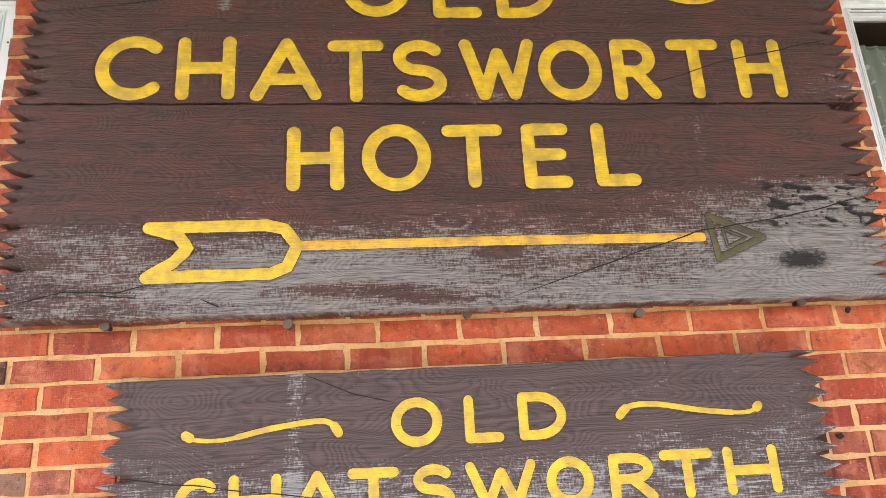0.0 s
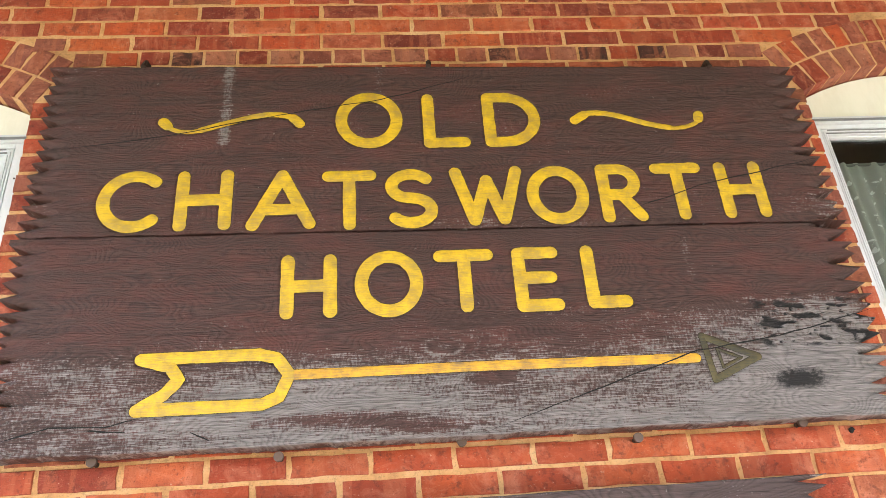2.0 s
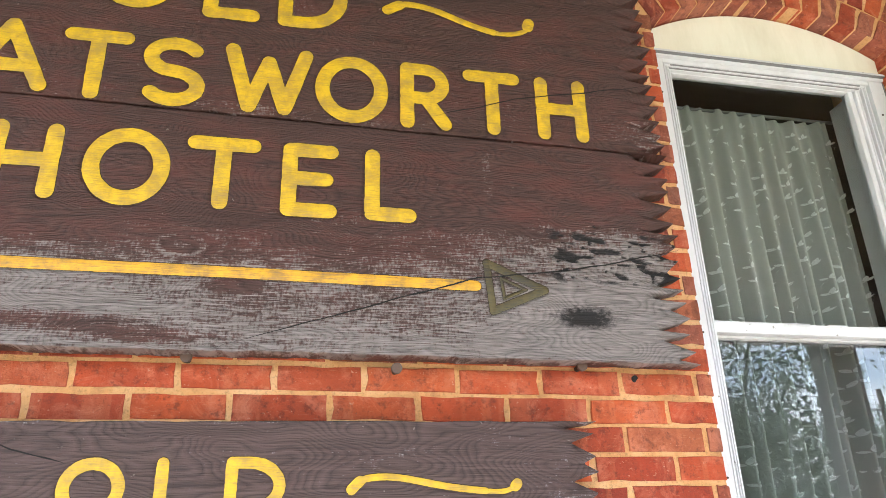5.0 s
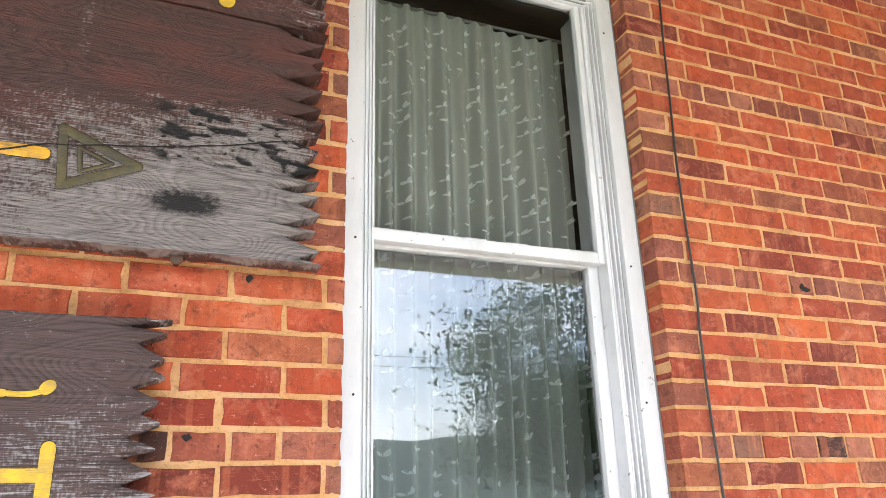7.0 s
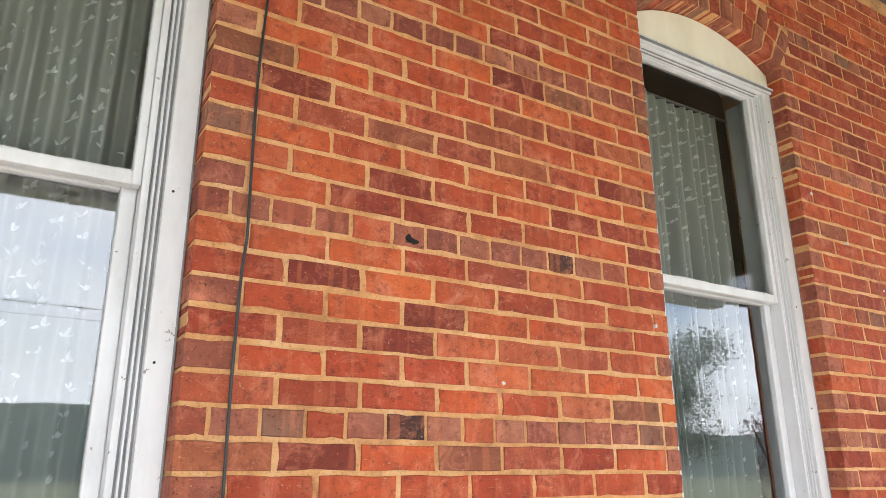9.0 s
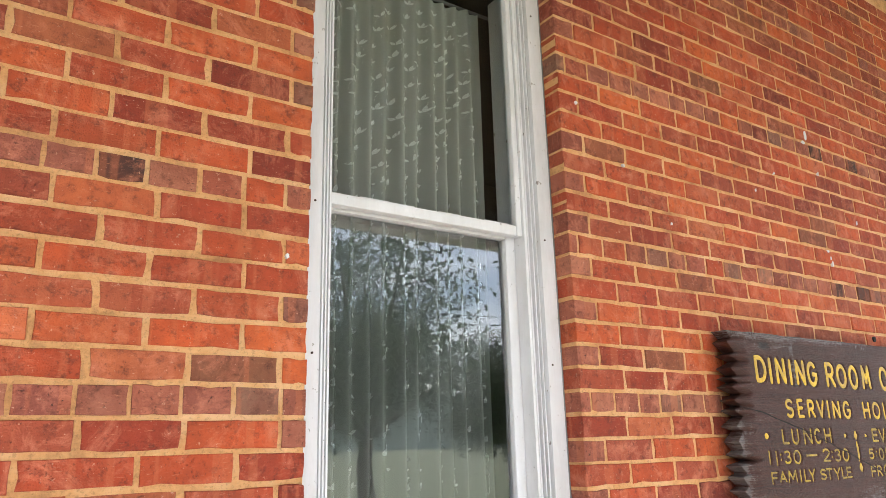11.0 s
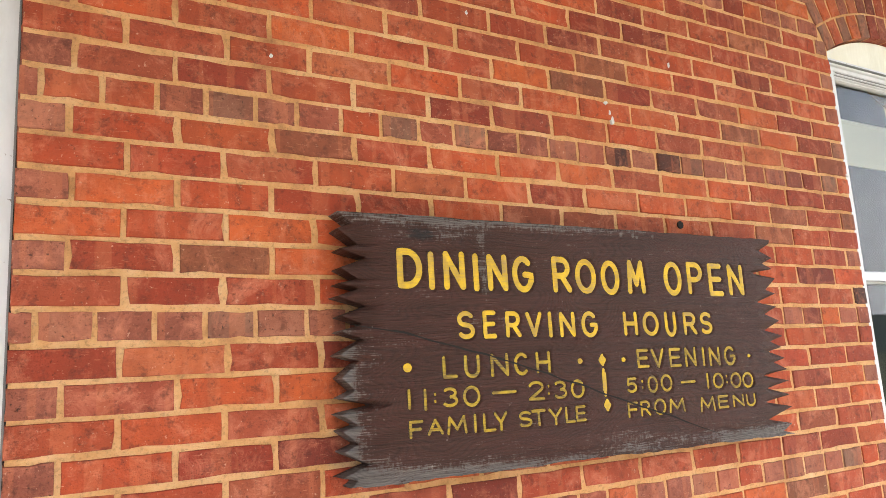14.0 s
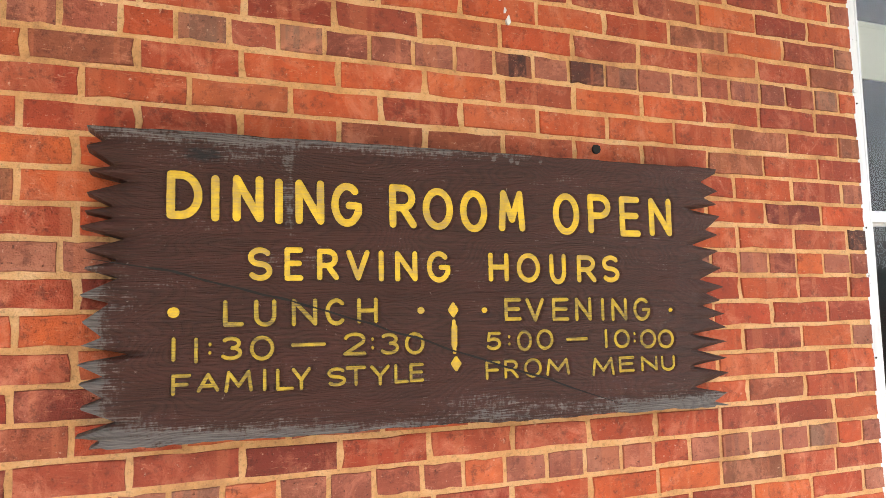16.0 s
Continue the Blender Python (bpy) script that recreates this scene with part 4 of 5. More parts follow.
SERVING = [
    ("S", 5.781, 1.629, 0.048, 0.066), ("E", 5.847, 1.629, 0.037, 0.067), ("R", 5.916, 1.630, 0.045, 0.064), ("V", 5.979, 1.629, 0.050, 0.063), ("I", 6.029, 1.627, 0.015, 0.065), ("N", 6.084, 1.627, 0.050, 0.064), ("G", 6.158, 1.624, 0.055, 0.068), ("H", 6.301, 1.626, 0.050, 0.064), ("O", 6.376, 1.623, 0.060, 0.067)]
SERVING += [
    ("U", 6.452, 1.619, 0.044, 0.070), ("R", 6.529, 1.623, 0.052, 0.064), ("S", 6.596, 1.623, 0.049, 0.064)]
LUNCH = [
    ("L", 5.731, 1.541, 0.039, 0.051), ("U", 5.791, 1.539, 0.043, 0.053), ("N", 5.868, 1.539, 0.051, 0.054), ("C", 5.932, 1.538, 0.044, 0.055), ("H", 5.998, 1.541, 0.044, 0.052), ("E", 6.333, 1.538, 0.042, 0.051), ("V", 6.389, 1.535, 0.047, 0.053), ("E", 6.455, 1.535, 0.044, 0.053), ("N", 6.516, 1.534, 0.044, 0.054)]
LUNCH += [
    ("I", 6.569, 1.533, 0.014, 0.053), ("N", 6.615, 1.532, 0.044, 0.053), ("G", 6.680, 1.530, 0.049, 0.056)]
HOURS = [
    ("1", 5.623, 1.479, 0.012, 0.045), ("1", 5.663, 1.474, 0.013, 0.048), (":", 5.688, 1.488, 0.011, 0.025), ("3", 5.728, 1.477, 0.041, 0.045), ("0", 5.785, 1.474, 0.047, 0.048), ("-", 5.876, 1.498, 0.070, 0.005), ("2", 5.970, 1.476, 0.048, 0.047), (":", 6.008, 1.486, 0.015, 0.027), ("3", 6.045, 1.475, 0.042, 0.045)]
HOURS += [
    ("0", 6.100, 1.473, 0.044, 0.047), ("5", 6.284, 1.475, 0.037, 0.040), (":", 6.322, 1.483, 0.012, 0.025), ("0", 6.360, 1.470, 0.038, 0.047), ("0", 6.412, 1.471, 0.044, 0.047), ("-", 6.496, 1.489, 0.058, 0.004), ("1", 6.575, 1.469, 0.011, 0.044), ("0", 6.619, 1.467, 0.045, 0.045), (":", 6.655, 1.478, 0.012, 0.027)]
HOURS += [
    ("0", 6.694, 1.464, 0.047, 0.046), ("0", 6.746, 1.462, 0.048, 0.046)]
STYLE = [
    ("F", 5.637, 1.416, 0.035, 0.039), ("A", 5.685, 1.419, 0.041, 0.036), ("M", 5.741, 1.416, 0.053, 0.041), ("I", 5.790, 1.415, 0.014, 0.043), ("L", 5.829, 1.414, 0.035, 0.043), ("Y", 5.861, 1.413, 0.038, 0.044), ("S", 5.932, 1.416, 0.039, 0.038), ("T", 5.972, 1.415, 0.043, 0.040), ("Y", 6.023, 1.413, 0.042, 0.042)]
STYLE += [
    ("L", 6.069, 1.415, 0.031, 0.040), ("E", 6.103, 1.416, 0.032, 0.039), ("F", 6.280, 1.412, 0.036, 0.040), ("R", 6.325, 1.412, 0.035, 0.041), ("O", 6.379, 1.411, 0.045, 0.043), ("M", 6.443, 1.413, 0.061, 0.038), ("M", 6.564, 1.406, 0.061, 0.042), ("E", 6.629, 1.411, 0.043, 0.037), ("N", 6.694, 1.411, 0.047, 0.035)]
STYLE += [
    ("U", 6.749, 1.408, 0.041, 0.037)]
CHATSWORTH_LOW = [
    ("C", -0.324, 1.543, 0.108, 0.118), ("H", -0.191, 1.544, 0.124, 0.118), ("A", -0.045, 1.545, 0.131, 0.118), ("T", 0.089, 1.547, 0.124, 0.117), ("S", 0.233, 1.548, 0.102, 0.117), ("W", 0.398, 1.549, 0.174, 0.117), ("O", 0.567, 1.551, 0.118, 0.116), ("R", 0.724, 1.552, 0.116, 0.116), ("T", 0.864, 1.554, 0.137, 0.116), ("H", 1.029, 1.555, 0.140, 0.116)]


# ---- the large hotel sign ----
big = tagged(new("hotel_sign"), "weathered brown wooden sign with carved yellow letters", "sign", "carved wooden signs")
big.location = (0, 0, 0)
big_strokes = put_letters(big, OLD_BIG + CHATSWORTH_BIG + HOTEL_BIG, 0.0375, YELLOW, Y_SIGN)
big_strokes += put_stroke(big, "scroll", swash([(-0.504, 3.060), (-0.469, 3.029), (-0.410, 3.022), (-0.317, 3.049), (-0.199, 3.079), (-0.121, 3.072), (-0.087, 3.042)], 0.0165), YELLOW, Y_SIGN, "yellow carved scroll")
big_strokes += put_stroke(big, "scroll", swash([(1.195, 3.045), (1.177, 3.012), (1.108, 2.995), (1.018, 3.014), (0.914, 3.051), (0.833, 3.060), (0.783, 3.033)], 0.0165), YELLOW, Y_SIGN, "yellow carved scroll")
feather = [(-0.483, 2.295), (-0.179, 2.295), (-0.132, 2.283), (-0.098, 2.236), (-0.124, 2.178), (-0.167, 2.160), (-0.481, 2.159)]
notch = [(-0.483, 2.295), (-0.407, 2.271), (-0.381, 2.236), (-0.417, 2.197), (-0.481, 2.159)]
big_strokes += put_stroke(big, "arrow_feather", [(feather[:4], 0.0165), (feather[3:], 0.0165), (notch, 0.0165)], YELLOW, Y_SIGN, "yellow carved arrow feather")
big_strokes += put_stroke(big, "arrow_shaft", [([(-0.085, 2.235), (0.426, 2.234), (1.001, 2.228)], 0.0135)], YELLOW_FADED, Y_SIGN, "faded orange-yellow arrow shaft")
big_strokes += put_stroke(big, "arrow_head", [([(1.030, 2.289), (1.176, 2.224)], 0.0095), ([(1.176, 2.224), (1.041, 2.165)], 0.0095), ([(1.041, 2.165), (1.030, 2.289)], 0.0085), ([(1.065, 2.250), (1.127, 2.223)], 0.0035), ([(1.127, 2.223), (1.071, 2.198)], 0.0035), ([(1.071, 2.198), (1.065, 2.250)], 0.0035)], OLIVE, Y_SIGN, "worn dark olive arrow head")
big_cracks = [([(-0.852, 2.956), (-0.513, 3.002), (-0.146, 3.077), (0.167, 3.129), (0.507, 3.230)], 0.004, 0.010),
              ([(0.912, 2.701), (1.134, 2.776), (1.533, 2.863)], 0.004, 0.006),
              ([(0.402, 2.057), (0.763, 2.171), (1.007, 2.248), (1.199, 2.272), (1.377, 2.306), (1.559, 2.353)], 0.0042, 0.011),
              ([(-0.813, 2.095), (-0.687, 2.126), (-0.551, 2.122), (-0.468, 2.141)], 0.004, 0.008), ([(-0.603, 2.115), (-0.499, 2.107)], 0.004, 0.006), ([(-0.342, 2.099), (-0.290, 2.073)], 0.004, 0.006)]


def big_upper(px, pz):
    px, pz = 0.979 * px + 0.0021 * pz + -0.0091, 0.0097 * px + 0.962 * pz + 0.0899
    wear = -0.10 + 0.22 * smooth_noise(px, pz, 0.5, 0.12, 3)
    wear += 0.5 * stripe(px, pz, -0.312, 2.93, 3.3, 0.02) + 0.35 * stripe(px, pz, 0.155, 3.12, 3.3, 0.016)
    wear += 0.30 * np.clip((2.83 - pz) / 0.2, 0, 1) * smooth_noise(px, pz, 0.4, 0.05, 6)
    wear += 0.35 * np.clip((px - 1.30) / 0.25, 0, 1) * np.clip((2.80 - pz) / 0.1, 0, 1)
    char = 0.25 * np.clip((px - 1.49) / 0.06, 0, 1) + 0.2 * np.clip((-0.80 - px) / 0.05, 0, 1)
    return wear, char, np.zeros(px.shape)


def big_lower(px, pz):
    px, pz = 0.979 * px + 0.0021 * pz + -0.0091, 0.0097 * px + 0.962 * pz + 0.0899
    fall = np.clip((2.46 - pz) / 0.30, 0, 1)
    wear = -0.12 + 0.78 * fall ** 0.9 - 0.16 * np.clip((-0.25 - px) / 0.3, 0, 1) + 0.28 * (smooth_noise(px, pz, 0.6, 0.07, 9) - 0.5)
    wear += 0.35 * np.clip((px - 0.9) / 0.5, 0, 1) * np.clip((2.55 - pz) / 0.2, 0, 1)
    wear += 0.5 * stripe(px, pz, 1.016, 2.46, 2.64, 0.022)
    wear += 0.30 * spot(px, pz, -0.62, 2.27, 0.16, 0.05) - 0.45 * spot(px, pz, 0.02, 2.12, 0.22, 0.02) - 0.5 * spot(px, pz, 0.24, 2.095, 0.16, 0.018)
    wear -= 0.45 * spot(px, pz, -0.02, 2.33, 0.16, 0.03) + 0.4 * spot(px, pz, 0.42, 2.215, 0.06, 0.02)
    burn = 0.75 * spot(px, pz, 1.235, 2.173, 0.085, 0.032) + 0.36 * spot(px, pz, 1.28, 2.19, 0.12, 0.04)
    rot_zone = np.clip((px - 1.14) / 0.05, 0, 1) * np.clip((pz - 2.255) / 0.02, 0, 1) * np.clip((2.425 + 0.02 * np.sin(px * 40) - pz) / 0.02, 0, 1)
    holes = np.clip((smooth_noise(px + pz, pz, 0.045, 0.016, 21) - 0.60) / 0.12, 0, 1) * rot_zone
    holes = np.maximum(holes, np.clip((smooth_noise(px, pz, 0.018, 0.010, 23) - 0.72) / 0.1, 0, 1) * rot_zone)
    char = burn + 0.75 * holes + 0.16 * rot_zone + 0.6 * spot(px, pz, 1.50, 2.28, 0.04, 0.04) + 0.5 * spot(px, pz, 0.985, 2.305, 0.012, 0.02) + 0.6 * spot(px, pz, 1.06, 2.312, 0.05, 0.008)
    hollow = 0.009 * holes + 0.004 * rot_zone * smooth_noise(px, pz, 0.06, 0.012, 25) + 0.003 * spot(px, pz, 1.235, 2.173, 0.05, 0.02)
    for kx, kz in ((-0.36, 2.385), (0.30, 2.30)):
        wear += 0.25 * np.sin(np.hypot((px - kx) / 0.0065, (pz - kz) / 0.0032)) * spot(px, pz, kx, kz, 0.09, 0.04)
    return wear, char, hollow


plank("upper_plank", -0.882, 1.572, (2.6695, 2.6375), (3.283, 3.236), Y_SIGN, THICK, 0.0052, 0.0040, big_strokes, big_cracks, 0.085, 101, SIGN_BIG, big, big_upper)
plank("lower_plank", -0.886, 1.568, (2.056, 2.047), (2.6645, 2.6325), Y_SIGN + 0.001, THICK, 0.0050, 0.0037, big_strokes, big_cracks, 0.095, 131, SIGN_BIG, big, big_lower)
crack_lines(big, big_cracks)
for x in (-0.59, 0.33, 1.28):
    batten(big, x, 2.075, 3.22)
for x, z in ((-0.587, 2.046), (-0.125, 2.034), (0.345, 2.046), (0.812, 2.030), (1.27, 2.046)):
    bolt(big, x, z)
for x in (-0.585, 0.328, 1.278):
    z = 3.264 - 0.019 * x
    v, f = tube([(x, FACE - 0.002, z + 0.040), (x, Y_SIGN + 0.01, z + 0.030), (x - 0.002, Y_SIGN - 0.004, z)], 0.009, 7)
    mesh_ob("hook", v, f, RUST, big, "rusty iron hook over the top edge")

# ---- the lower hotel sign ----
low = tagged(new("hotel_sign"), "greyed purple-brown wooden sign with carved yellow letters", "sign", "carved wooden signs")
low.location = (0, 0, 0)
low_strokes = put_letters(low, OLD_LOW + CHATSWORTH_LOW, 0.0245, YELLOW, Y_SIGN)
low_strokes += put_stroke(low, "scroll", swash([(-0.359, 1.759), (-0.330, 1.747), (-0.262, 1.746), (-0.155, 1.767), (-0.046, 1.780), (-0.009, 1.771), (0.007, 1.749)], 0.0115), YELLOW, Y_SIGN, "yellow carved scroll")
low_strokes += put_stroke(low, "scroll", swash([(1.074, 1.769), (1.059, 1.758), (1.022, 1.753), (0.919, 1.764), (0.805, 1.784), (0.738, 1.781), (0.710, 1.760)], 0.0115), YELLOW, Y_SIGN, "yellow carved scroll")


def low_features(px, pz):
    px, pz = 0.9884 * px + 0.0066 * pz + -0.0276, -0.0065 * px + 0.9834 * pz + 0.0491
    wear = 0.04 + 0.38 * np.clip((1.76 - pz) / 0.12, 0, 1) + 0.2 * (smooth_noise(px, pz, 0.5, 0.05, 33) - 0.5)
    wear += 0.40 * stripe(px, pz, -0.115, 1.2, 1.95, 0.025) + 0.3 * np.clip((pz - 1.905) / 0.012, 0, 1)
    wear += 0.30 * np.sin(np.hypot((px - 0.83) / 0.010, (pz - 1.655) / 0.0042)) * spot(px, pz, 0.83, 1.655, 0.10, 0.045)
    wear += 0.45 * np.clip((-0.53 - px) / 0.03, 0, 1) + 0.4 * np.clip((px - 1.20) / 0.04, 0, 1)
    return wear, np.zeros(px.shape), 0.0012 * np.sin((pz + 0.012 * smooth_noise(px, pz, 0.3, 0.1, 35)) / 0.0016) * np.clip((1.8 - pz) / 0.1, 0, 1)


low_cracks = [([(-0.082, 1.898), (0.041, 1.842), (0.143, 1.814)], 0.0035, 0.008), ([(-0.554, 1.674), (-0.285, 1.635), (0.125, 1.578)], 0.003, 0.006)]
plank("board", -0.562, 1.276, (1.205, 1.205), (1.893, 1.905), Y_SIGN, THICK, 0.0050, 0.0034, low_strokes, low_cracks, 0.090, 171, SIGN_LOW, low, low_features)
crack_lines(low, low_cracks)
for x in (-0.3, 0.95):
    batten(low, x, 1.26, 1.87)

# ---- the dining room sign ----
dine = tagged(new("dining_sign"), "dark brown carved wooden sign listing serving hours", "sign", "carved wooden signs")
dine.location = (0, 0, 0)
dine_strokes = put_letters(dine, DINING, 0.0155, YELLOW, Y_SIGN) + put_letters(dine, SERVING, 0.0112, YELLOW, Y_SIGN) + put_letters(dine, LUNCH, 0.0084, YELLOW_WORN, Y_SIGN)
dine_strokes += put_letters(dine, HOURS, 0.0072, YELLOW_WORN, Y_SIGN) + put_letters(dine, STYLE, 0.0068, YELLOW_WORN, Y_SIGN)
for x, z, r in ((5.622, 1.570, 0.0095), (6.115, 1.565, 0.007), (6.263, 1.563, 0.006), (6.764, 1.555, 0.005)):
    dine_strokes += put_stroke(dine, "dot", [([(x - 0.001, z), (x + 0.001, z)], r)], YELLOW, Y_SIGN)
for x, z in ((6.189, 1.565), (6.193, 1.450)):
    dine_strokes += put_stroke(dine, "diamond", [([(x, z + 0.012), (x + 0.0085, z)], 0.004), ([(x + 0.0085, z), (x, z - 0.012)], 0.004), ([(x, z - 0.012), (x - 0.0085, z)], 0.004), ([(x - 0.0085, z), (x, z + 0.012)], 0.004), ([(x, z - 0.006), (x, z + 0.006)], 0.007)], YELLOW, Y_SIGN)
dine_strokes += put_stroke(dine, "spindle", [([(6.190, 1.540), (6.190, 1.475)], 0.0042), ([(6.191, 1.528), (6.190, 1.489)], 0.0068)], YELLOW, Y_SIGN)


def dine_features(px, pz):
    px, pz = 1.0125 * px + 0.0068 * pz + -0.0874, -0.0024 * px + 1.0073 * pz + 0.0055
    wear = -0.06 + 0.26 * smooth_noise(px, pz, 0.4, 0.06, 43) + 0.30 * spot(px, pz, 5.70, 1.885, 0.16, 0.03) + 0.5 * np.clip((1.40 - pz) / 0.06, 0, 1) * smooth_noise(px, pz, 0.25, 0.03, 45)
    wear += 0.42 * np.clip((5.60 - px) / 0.12, 0, 1) * np.clip((1.72 - pz) / 0.15, 0, 1) + 0.42 * stripe(px, pz, 5.835, 1.72, 1.93, 0.014)
    wear += 0.45 * np.clip((pz - 1.895) / 0.02, 0, 1) * (px < 6.4) + 0.6 * np.clip((5.50 - px) / 0.03, 0, 1) * np.clip((1.7 - pz) / 0.1, 0, 1)
    wear += 0.25 * np.clip((1.352 - pz) / 0.02, 0, 1)
    for x, z in ((6.30, 1.905), (6.345, 1.903), (6.36, 1.900), (6.42, 1.905)):
        wear += 0.9 * spot(px, pz, x, z, 0.006, 0.006)
    char = 0.85 * spot(px, pz, 5.672, 1.880, 0.052, 0.020) + 0.3 * np.clip((5.475 - px) / 0.02, 0, 1)
    char += 0.5 * spot(px, pz, 6.70, 1.873, 0.008, 0.007) + 0.4 * spot(px, pz, 6.66, 1.868, 0.005, 0.005)
    rough = np.clip((1.362 + 0.02 * smooth_noise(px, pz * 0, 0.2, 1, 47) - pz) / 0.03, 0, 1)
    hollow = 0.007 * rough * smooth_noise(px * 0.8 + pz, pz, 0.05, 0.009, 49) + 0.004 * spot(px, pz, 5.672, 1.880, 0.045, 0.015)
    return wear, char, hollow


dine_cracks = [([(5.467, 1.670), (5.615, 1.648), (5.755, 1.610), (5.892, 1.574), (6.131, 1.498), (6.300, 1.441), (6.457, 1.392), (6.636, 1.329)], 0.0050, 0.010)]
plank("board", 5.459, 6.936, (1.328, 1.314), (1.917, 1.914), Y_SIGN, THICK, 0.0036, 0.0029, dine_strokes, dine_cracks, 0.100, 207, SIGN_DINE, dine, dine_features)
crack_lines(dine, dine_cracks)
for x in (5.75, 6.65):
    batten(dine, x, 1.36, 1.89)

# ---- small things on the wall ----
pts = [(2.668 - 0.026 * min(1, (3.10 - z) / 0.6) + 0.004 * noise.noise(Vector((z * 2.2, 5, 0))) - (0.006 if z < 2 else 0), FACE - 0.012 + 0.004 * noise.noise(Vector((z * 3, 9, 0))), z) for z in np.linspace(0.0, 3.10, 40)]
pts += [(2.668 + 0.06 * (z - 3.10), FACE - 0.012, z) for z in np.linspace(3.14, CEIL - 0.09, 8)]
v, f = tube(pts, 0.0036, 7)
tagged(mesh_ob("cable", v, f, BLACK_RUBBER, None, "", True), "thin black cable running down the brick wall", "cable")
v, f = tube([(6.620, FACE + 0.02, 1.962), (6.620, FACE - 0.007, 1.962)], 0.012, 9)
tagged(mesh_ob("wall_plug", v, f, CRACK), "dark old fixing hole in a brick", "fixing")

# ---- bricks ----


def brick_shape(seed):
    """A worn brick of unit length and height with its face at y 0, running back to y 1."""
    rng = random.Random(seed)
    out, face = [], []
    for x, z in ((-1, -1), (-0.55, -1), (-0.1, -1), (0.4, -1), (1, -1), (1, 0.1), (1, 1), (0.5, 1), (0.05, 1), (-0.45, 1), (-1, 1), (-1, -0.1)):
        jx, jz = rng.uniform(0, 0.026), rng.uniform(0, 0.07)
        if rng.random() < 0.16:
            jx, jz = jx + 0.04, jz + 0.10
        ox, oz = 0.5 * x * (1 - jx), 0.5 * z * (1 - jz)
        out.append((ox, oz))
        face.append((ox * (1 - 0.020), oz * (1 - 0.060)))
    verts = [(x, 0.0 + rng.uniform(0, 0.015), z) for x, z in face] + [(x, 0.05, z) for x, z in out] + [(x, 1.0, z) for x, z in out] + [(rng.uniform(-0.1, 0.1), -0.008, 0)]
    k = len(out)
    faces = [(i, (i + 1) % k, 3 * k) for i in range(k)]
    for r in (0, k):
        faces += [(r + i, r + k + i, r + k + (i + 1) % k, r + (i + 1) % k) for i in range(k)]
    return verts, faces


SHAPES = [brick_shape(s) for s in range(24)]
BRICK_MESHES = {}
for mat in (BRICK, BRICK_HEADER, BRICK_BLACK):
    row = []
    for verts, faces in SHAPES:
        me = bpy.data.meshes.new("brick")
        me.from_pydata(verts, [], faces)
        me.update()
        me.materials.append(mat)
        row.append(me)
    BRICK_MESHES[mat.name] = row

DARK_HEADERS = [(3.075, Z_HEADER - 7 * COURSE), (6.371, Z_HEADER), (6.580, Z_HEADER), (-0.470, Z_HEADER + 18 * COURSE), (0.600, Z_HEADER + 18 * COURSE), (0.945, Z_HEADER + 18 * COURSE), (6.396, Z_HEADER + 9 * COURSE), (6.712, Z_HEADER + 9 * COURSE)]
SIGN_AREAS = [(-0.78, 1.47, 2.12, 3.18), (-0.46, 1.17, 1.26, 1.86), (5.55, 6.84, 1.37, 1.87)]
rng = random.Random(77)
bricks = [[], [], []]


def lay(x, z, length, height, turn, material_name):
    """Note down a brick: its middle, size and turn in the wall."""
    region = 0 if x < CUTS[1] else (1 if x < CUTS[2] else 2)
    hidden = any(a < x < b and c < z < d for a, b, c, d in SIGN_AREAS) or x < -1.9 or x > 8.0
    score = (50 if hidden else 0) + abs(z - 2.2) + (3 if material_name == "red_brick" and turn else 0)
    bricks[region].append((score, x, z, length, height, turn, material_name))


def gaps(z):
    """The stretches of the wall at height z that are clear of windows and arches."""
    out, x = [], WALL_ENDS[0]
    for xl, xr in OPENINGS:
        cx, cz, rad, half = arch(xl, xr)
        sp = spring(xl)
        if 0.72 < z < sp - 0.01:
            a, b = xl, xr
        elif z >= sp - 0.01 and z < cz + rad + 0.215:
            outer = math.sqrt(max(0.0, (rad + 0.215) ** 2 - (z - cz) ** 2))
            w = min(outer, (xr - xl) / 2 + (z - sp + 0.02) * math.tan(half))
            a, b = cx - w, cx + w
        else:
            continue
        out.append((x, a))
        x = b
    out.append((x, WALL_ENDS[1]))
    return out


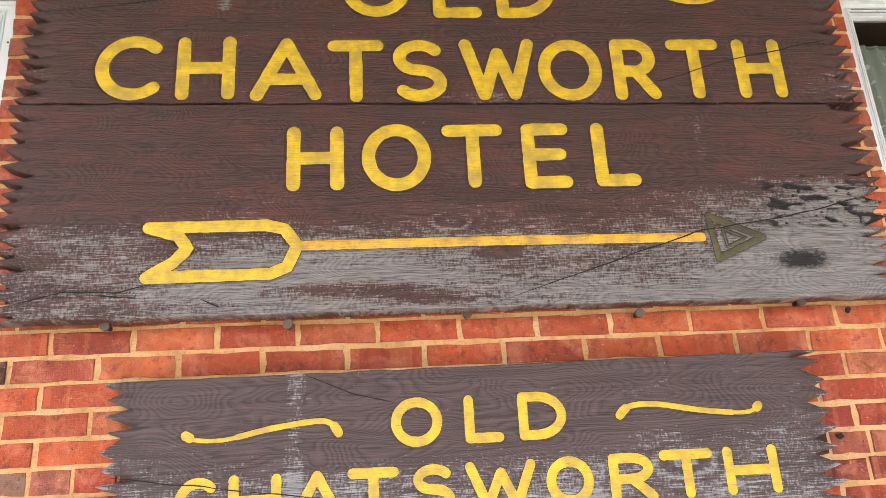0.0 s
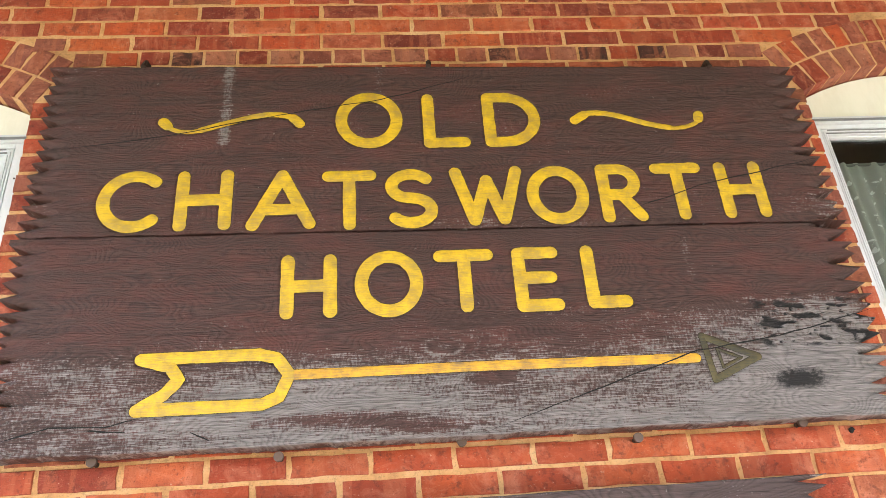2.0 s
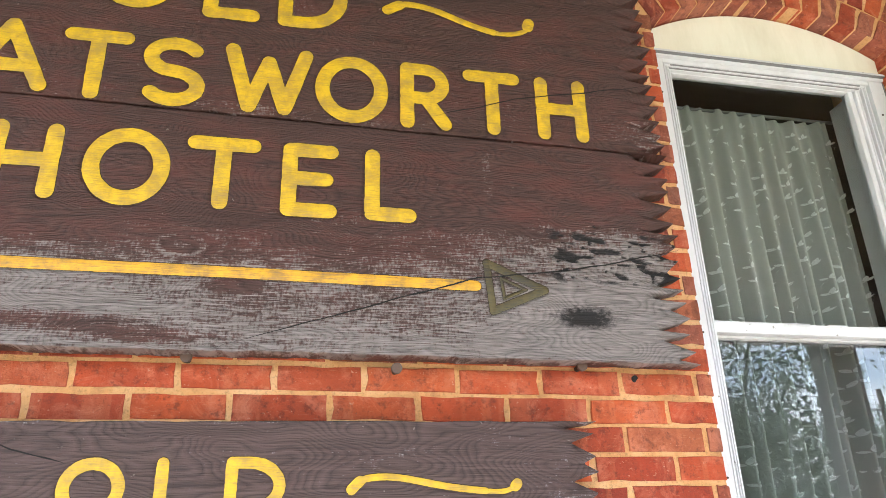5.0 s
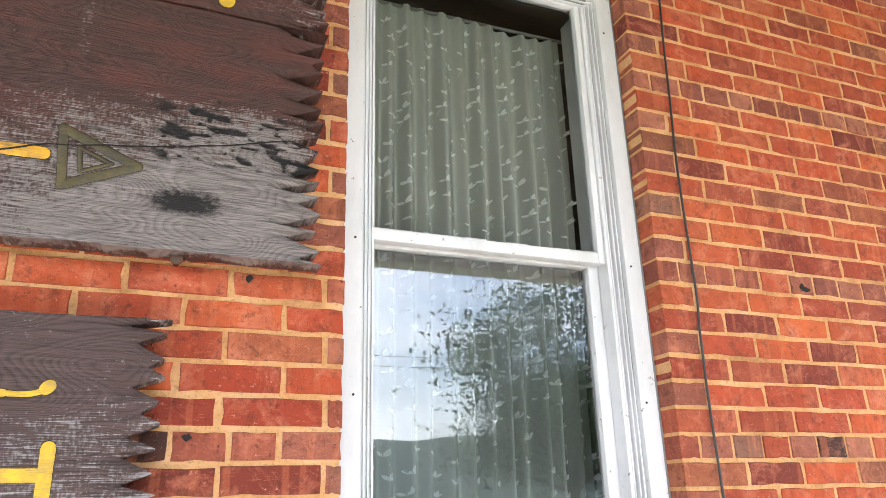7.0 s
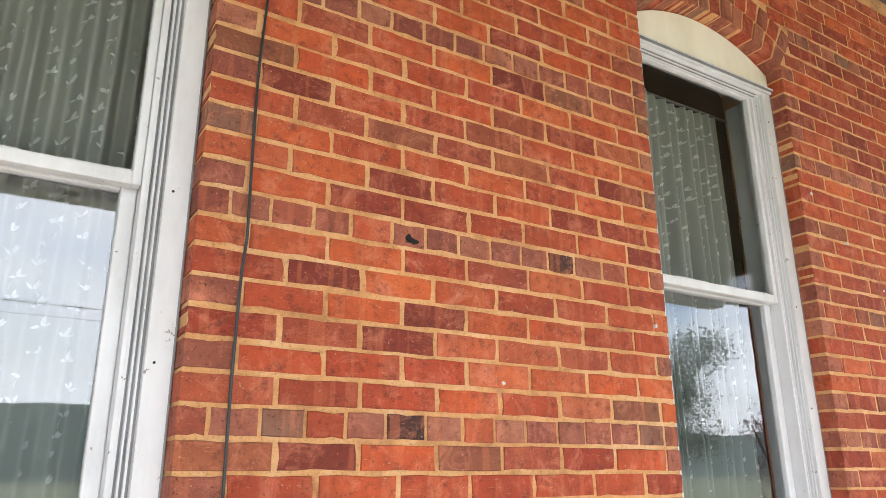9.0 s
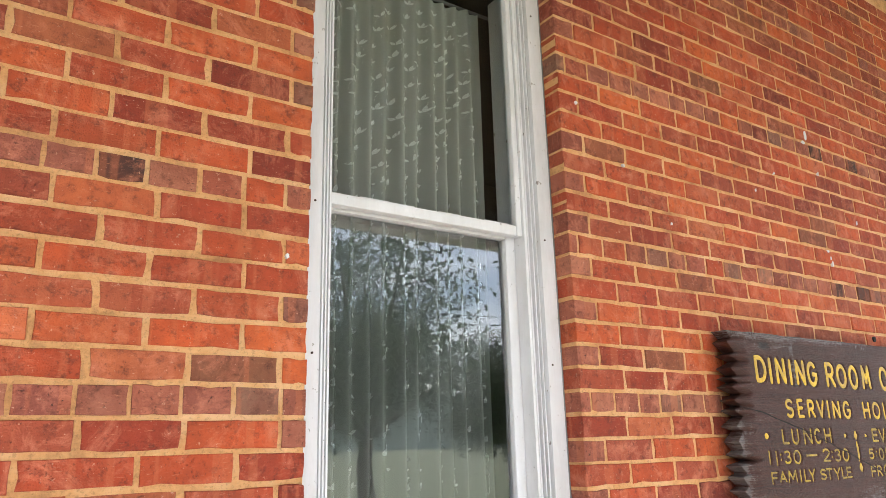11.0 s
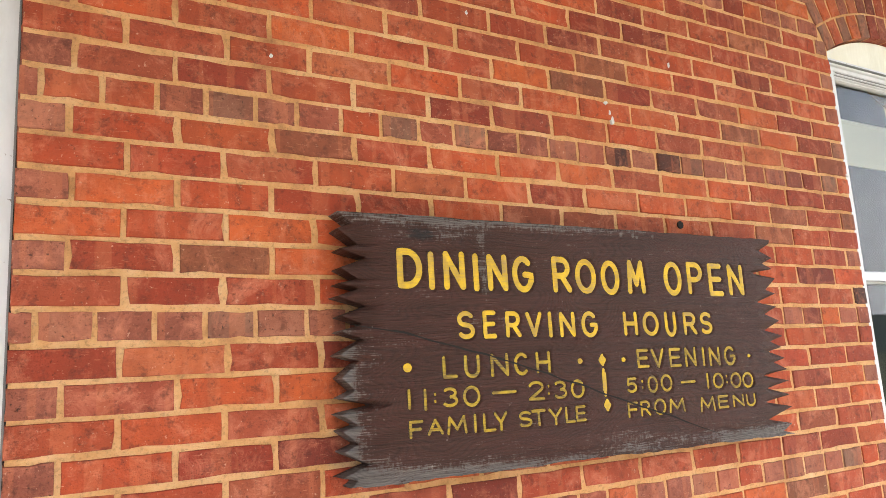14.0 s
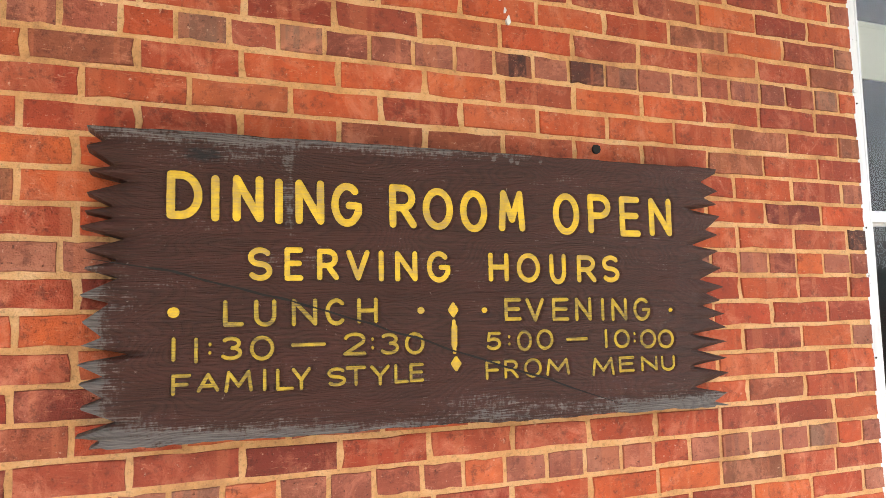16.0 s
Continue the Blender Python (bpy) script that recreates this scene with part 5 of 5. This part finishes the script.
for n in range(-21, 25):
    z = Z_HEADER + n * COURSE
    for a, b in gaps(z):
        mid = (a + b) / 2
        pier = 0 if mid < 1.6 else (1 if mid < 4.2 else 2)
        if z > SPRING + 0.35:
            pier = 0
        header_row = n in (-14, -7, 0, 9, 18)
        step = ((0.1075, 0.1030, 0.1035) if header_row else (0.2125, 0.2005, 0.2025))[pier]
        if header_row:
            base = (-0.748, 2.702, 5.104)[pier]
        elif n % 2:
            base = (-0.670 if n > 15 else -0.616, 2.844, 5.148)[pier]
        else:
            base = (-0.774 if n > 15 else -0.741, 2.740, 5.246)[pier]
        # cut points of the course, with a little play
        first = math.ceil((a + 0.035 - base) / step)
        cuts = [a]
        k = first
        while base + k * step < b - 0.035:
            cuts.append(base + k * step + rng.uniform(-0.006, 0.006))
            k += 1
        cuts.append(b)
        for i, (p, q) in enumerate(zip(cuts, cuts[1:])):
            joint = rng.uniform(0.006, 0.011)
            left, right = (p if i == 0 else p + joint / 2), (q if i == len(cuts) - 2 else q - joint / 2)
            if right - left < 0.02:
                continue
            pitted = header_row or (right - left) < 0.12
            name = "pitted_brick" if pitted and rng.random() < 0.8 else "red_brick"
            if any(abs((left + right) / 2 - dx) < 0.04 and abs(z - dz) < 0.03 for dx, dz in DARK_HEADERS):
                name = "burnt_brick"
            elif pitted and rng.random() < 0.02:
                name = "burnt_brick"
            lay((left + right) / 2, z + (0.009 if pier == 2 else 0) + rng.uniform(-0.0015, 0.0015), right - left, COURSE - rng.uniform(0.0065, 0.0105), radians(rng.uniform(-0.35, 0.35)), name)

for xl, xr in OPENINGS:
    cx, cz, rad, half = arch(xl, xr)
    for ring in (0, 1):
        r = rad + 0.052 + 0.107 * ring
        count = round(2 * half * r / 0.0700)
        for k in range(count):
            a = -half + 2 * half * (k + 0.5) / count
            lay(cx + r * math.sin(a), cz + r * math.cos(a), 0.100, 2 * half * r / count - 0.008, math.pi / 2 + a, "pitted_brick" if rng.random() < 0.5 else "red_brick")

for wall, stock in zip(WALLS, bricks):
    stock.sort()
    for score, x, z, length, height, turn, name in stock[:300]:
        ob = new("brick", rng.choice(BRICK_MESHES[name]))
        ob.parent = wall
        ob.location = (x, FACE + rng.uniform(-0.002, 0.0015), z)
        ob.rotation_euler = (radians(rng.uniform(-0.5, 0.5)), turn, radians(rng.uniform(-0.25, 0.25)))
        ob.scale = (length, 0.10, height)
    verts, faces = [], []
    for score, x, z, length, height, turn, name in stock[300:]:
        shape, fs = rng.choice(SHAPES)
        s = len(verts)
        y = FACE + rng.uniform(-0.002, 0.0015)
        ca, sa = math.cos(turn), math.sin(turn)
        for vx, vy, vz in shape:
            lx, lz = vx * length, vz * height
            verts.append((x + lx * ca + lz * sa, y + vy * 0.10, z - lx * sa + lz * ca))
        faces += [tuple(s + i for i in f) for f in fs]
    tagged(mesh_ob("brickwork", verts, faces, BRICK_REST, wall, "the rest of the red bricks"), kind="stuff")

# ---- marks on the bricks ----


def mark(name, x, z, w, h, seed, mat, parent, label):
    """A thin irregular patch on a brick's face."""
    r = random.Random(seed)
    rim = [(x + w * math.cos(a) * r.uniform(0.55, 1.1), FACE - 0.0045, z + h * math.sin(a) * r.uniform(0.55, 1.1)) for a in np.linspace(0, 2 * math.pi, 12)[:-1]]
    back = [(px, FACE + 0.004, pz) for px, py, pz in rim]
    k = len(rim)
    mesh_ob(name, rim + back, [tuple(range(k))] + [(i, (i + 1) % k, k + (i + 1) % k, k + i) for i in range(k)], mat, parent, label)


for i, (x, z, w, h) in enumerate(((6.339, 2.856, 0.010, 0.026), (6.315, 2.815, 0.012, 0.008), (4.938, 2.653, 0.006, 0.007), (5.141, 2.473, 0.007, 0.006), (6.396, 2.684, 0.004, 0.010), (6.375, 2.330, 0.008, 0.006), (6.395, 2.277, 0.006, 0.014), (6.386, 2.300, 0.004, 0.010), (7.560, 2.211, 0.014, 0.007), (6.663, 2.499, 0.003, 0.010), (5.90, 2.52, 0.004, 0.006), (5.36, 2.30, 0.005, 0.006), (6.05, 2.62, 0.004, 0.005))):
    mark("paint_splash", x - 0.010, z - 0.009, w, h, 300 + i, WHITE, WALLS[2], "small white paint splash on a brick")
for i, (x, z, w, h) in enumerate(((3.074, 2.134, 0.017, 0.008), (3.062, 2.142, 0.008, 0.010), (3.946, 2.003, 0.005, 0.008), (3.35, 1.79, 0.006, 0.005))):
    mark("brick_chip", x, z, w, h, 330 + i, CRACK if i < 2 else WHITE, WALLS[1], "dark chipped hole in a brick" if i < 2 else "small white paint splash on a brick")
for i, (x, z, w, h) in enumerate(((1.322, 1.686, 0.010, 0.008), (1.425, 2.027, 0.008, 0.010))):
    mark("brick_chip", x, z, w, h, 350 + i, CRACK, WALLS[0], "dark chipped hole in a brick")
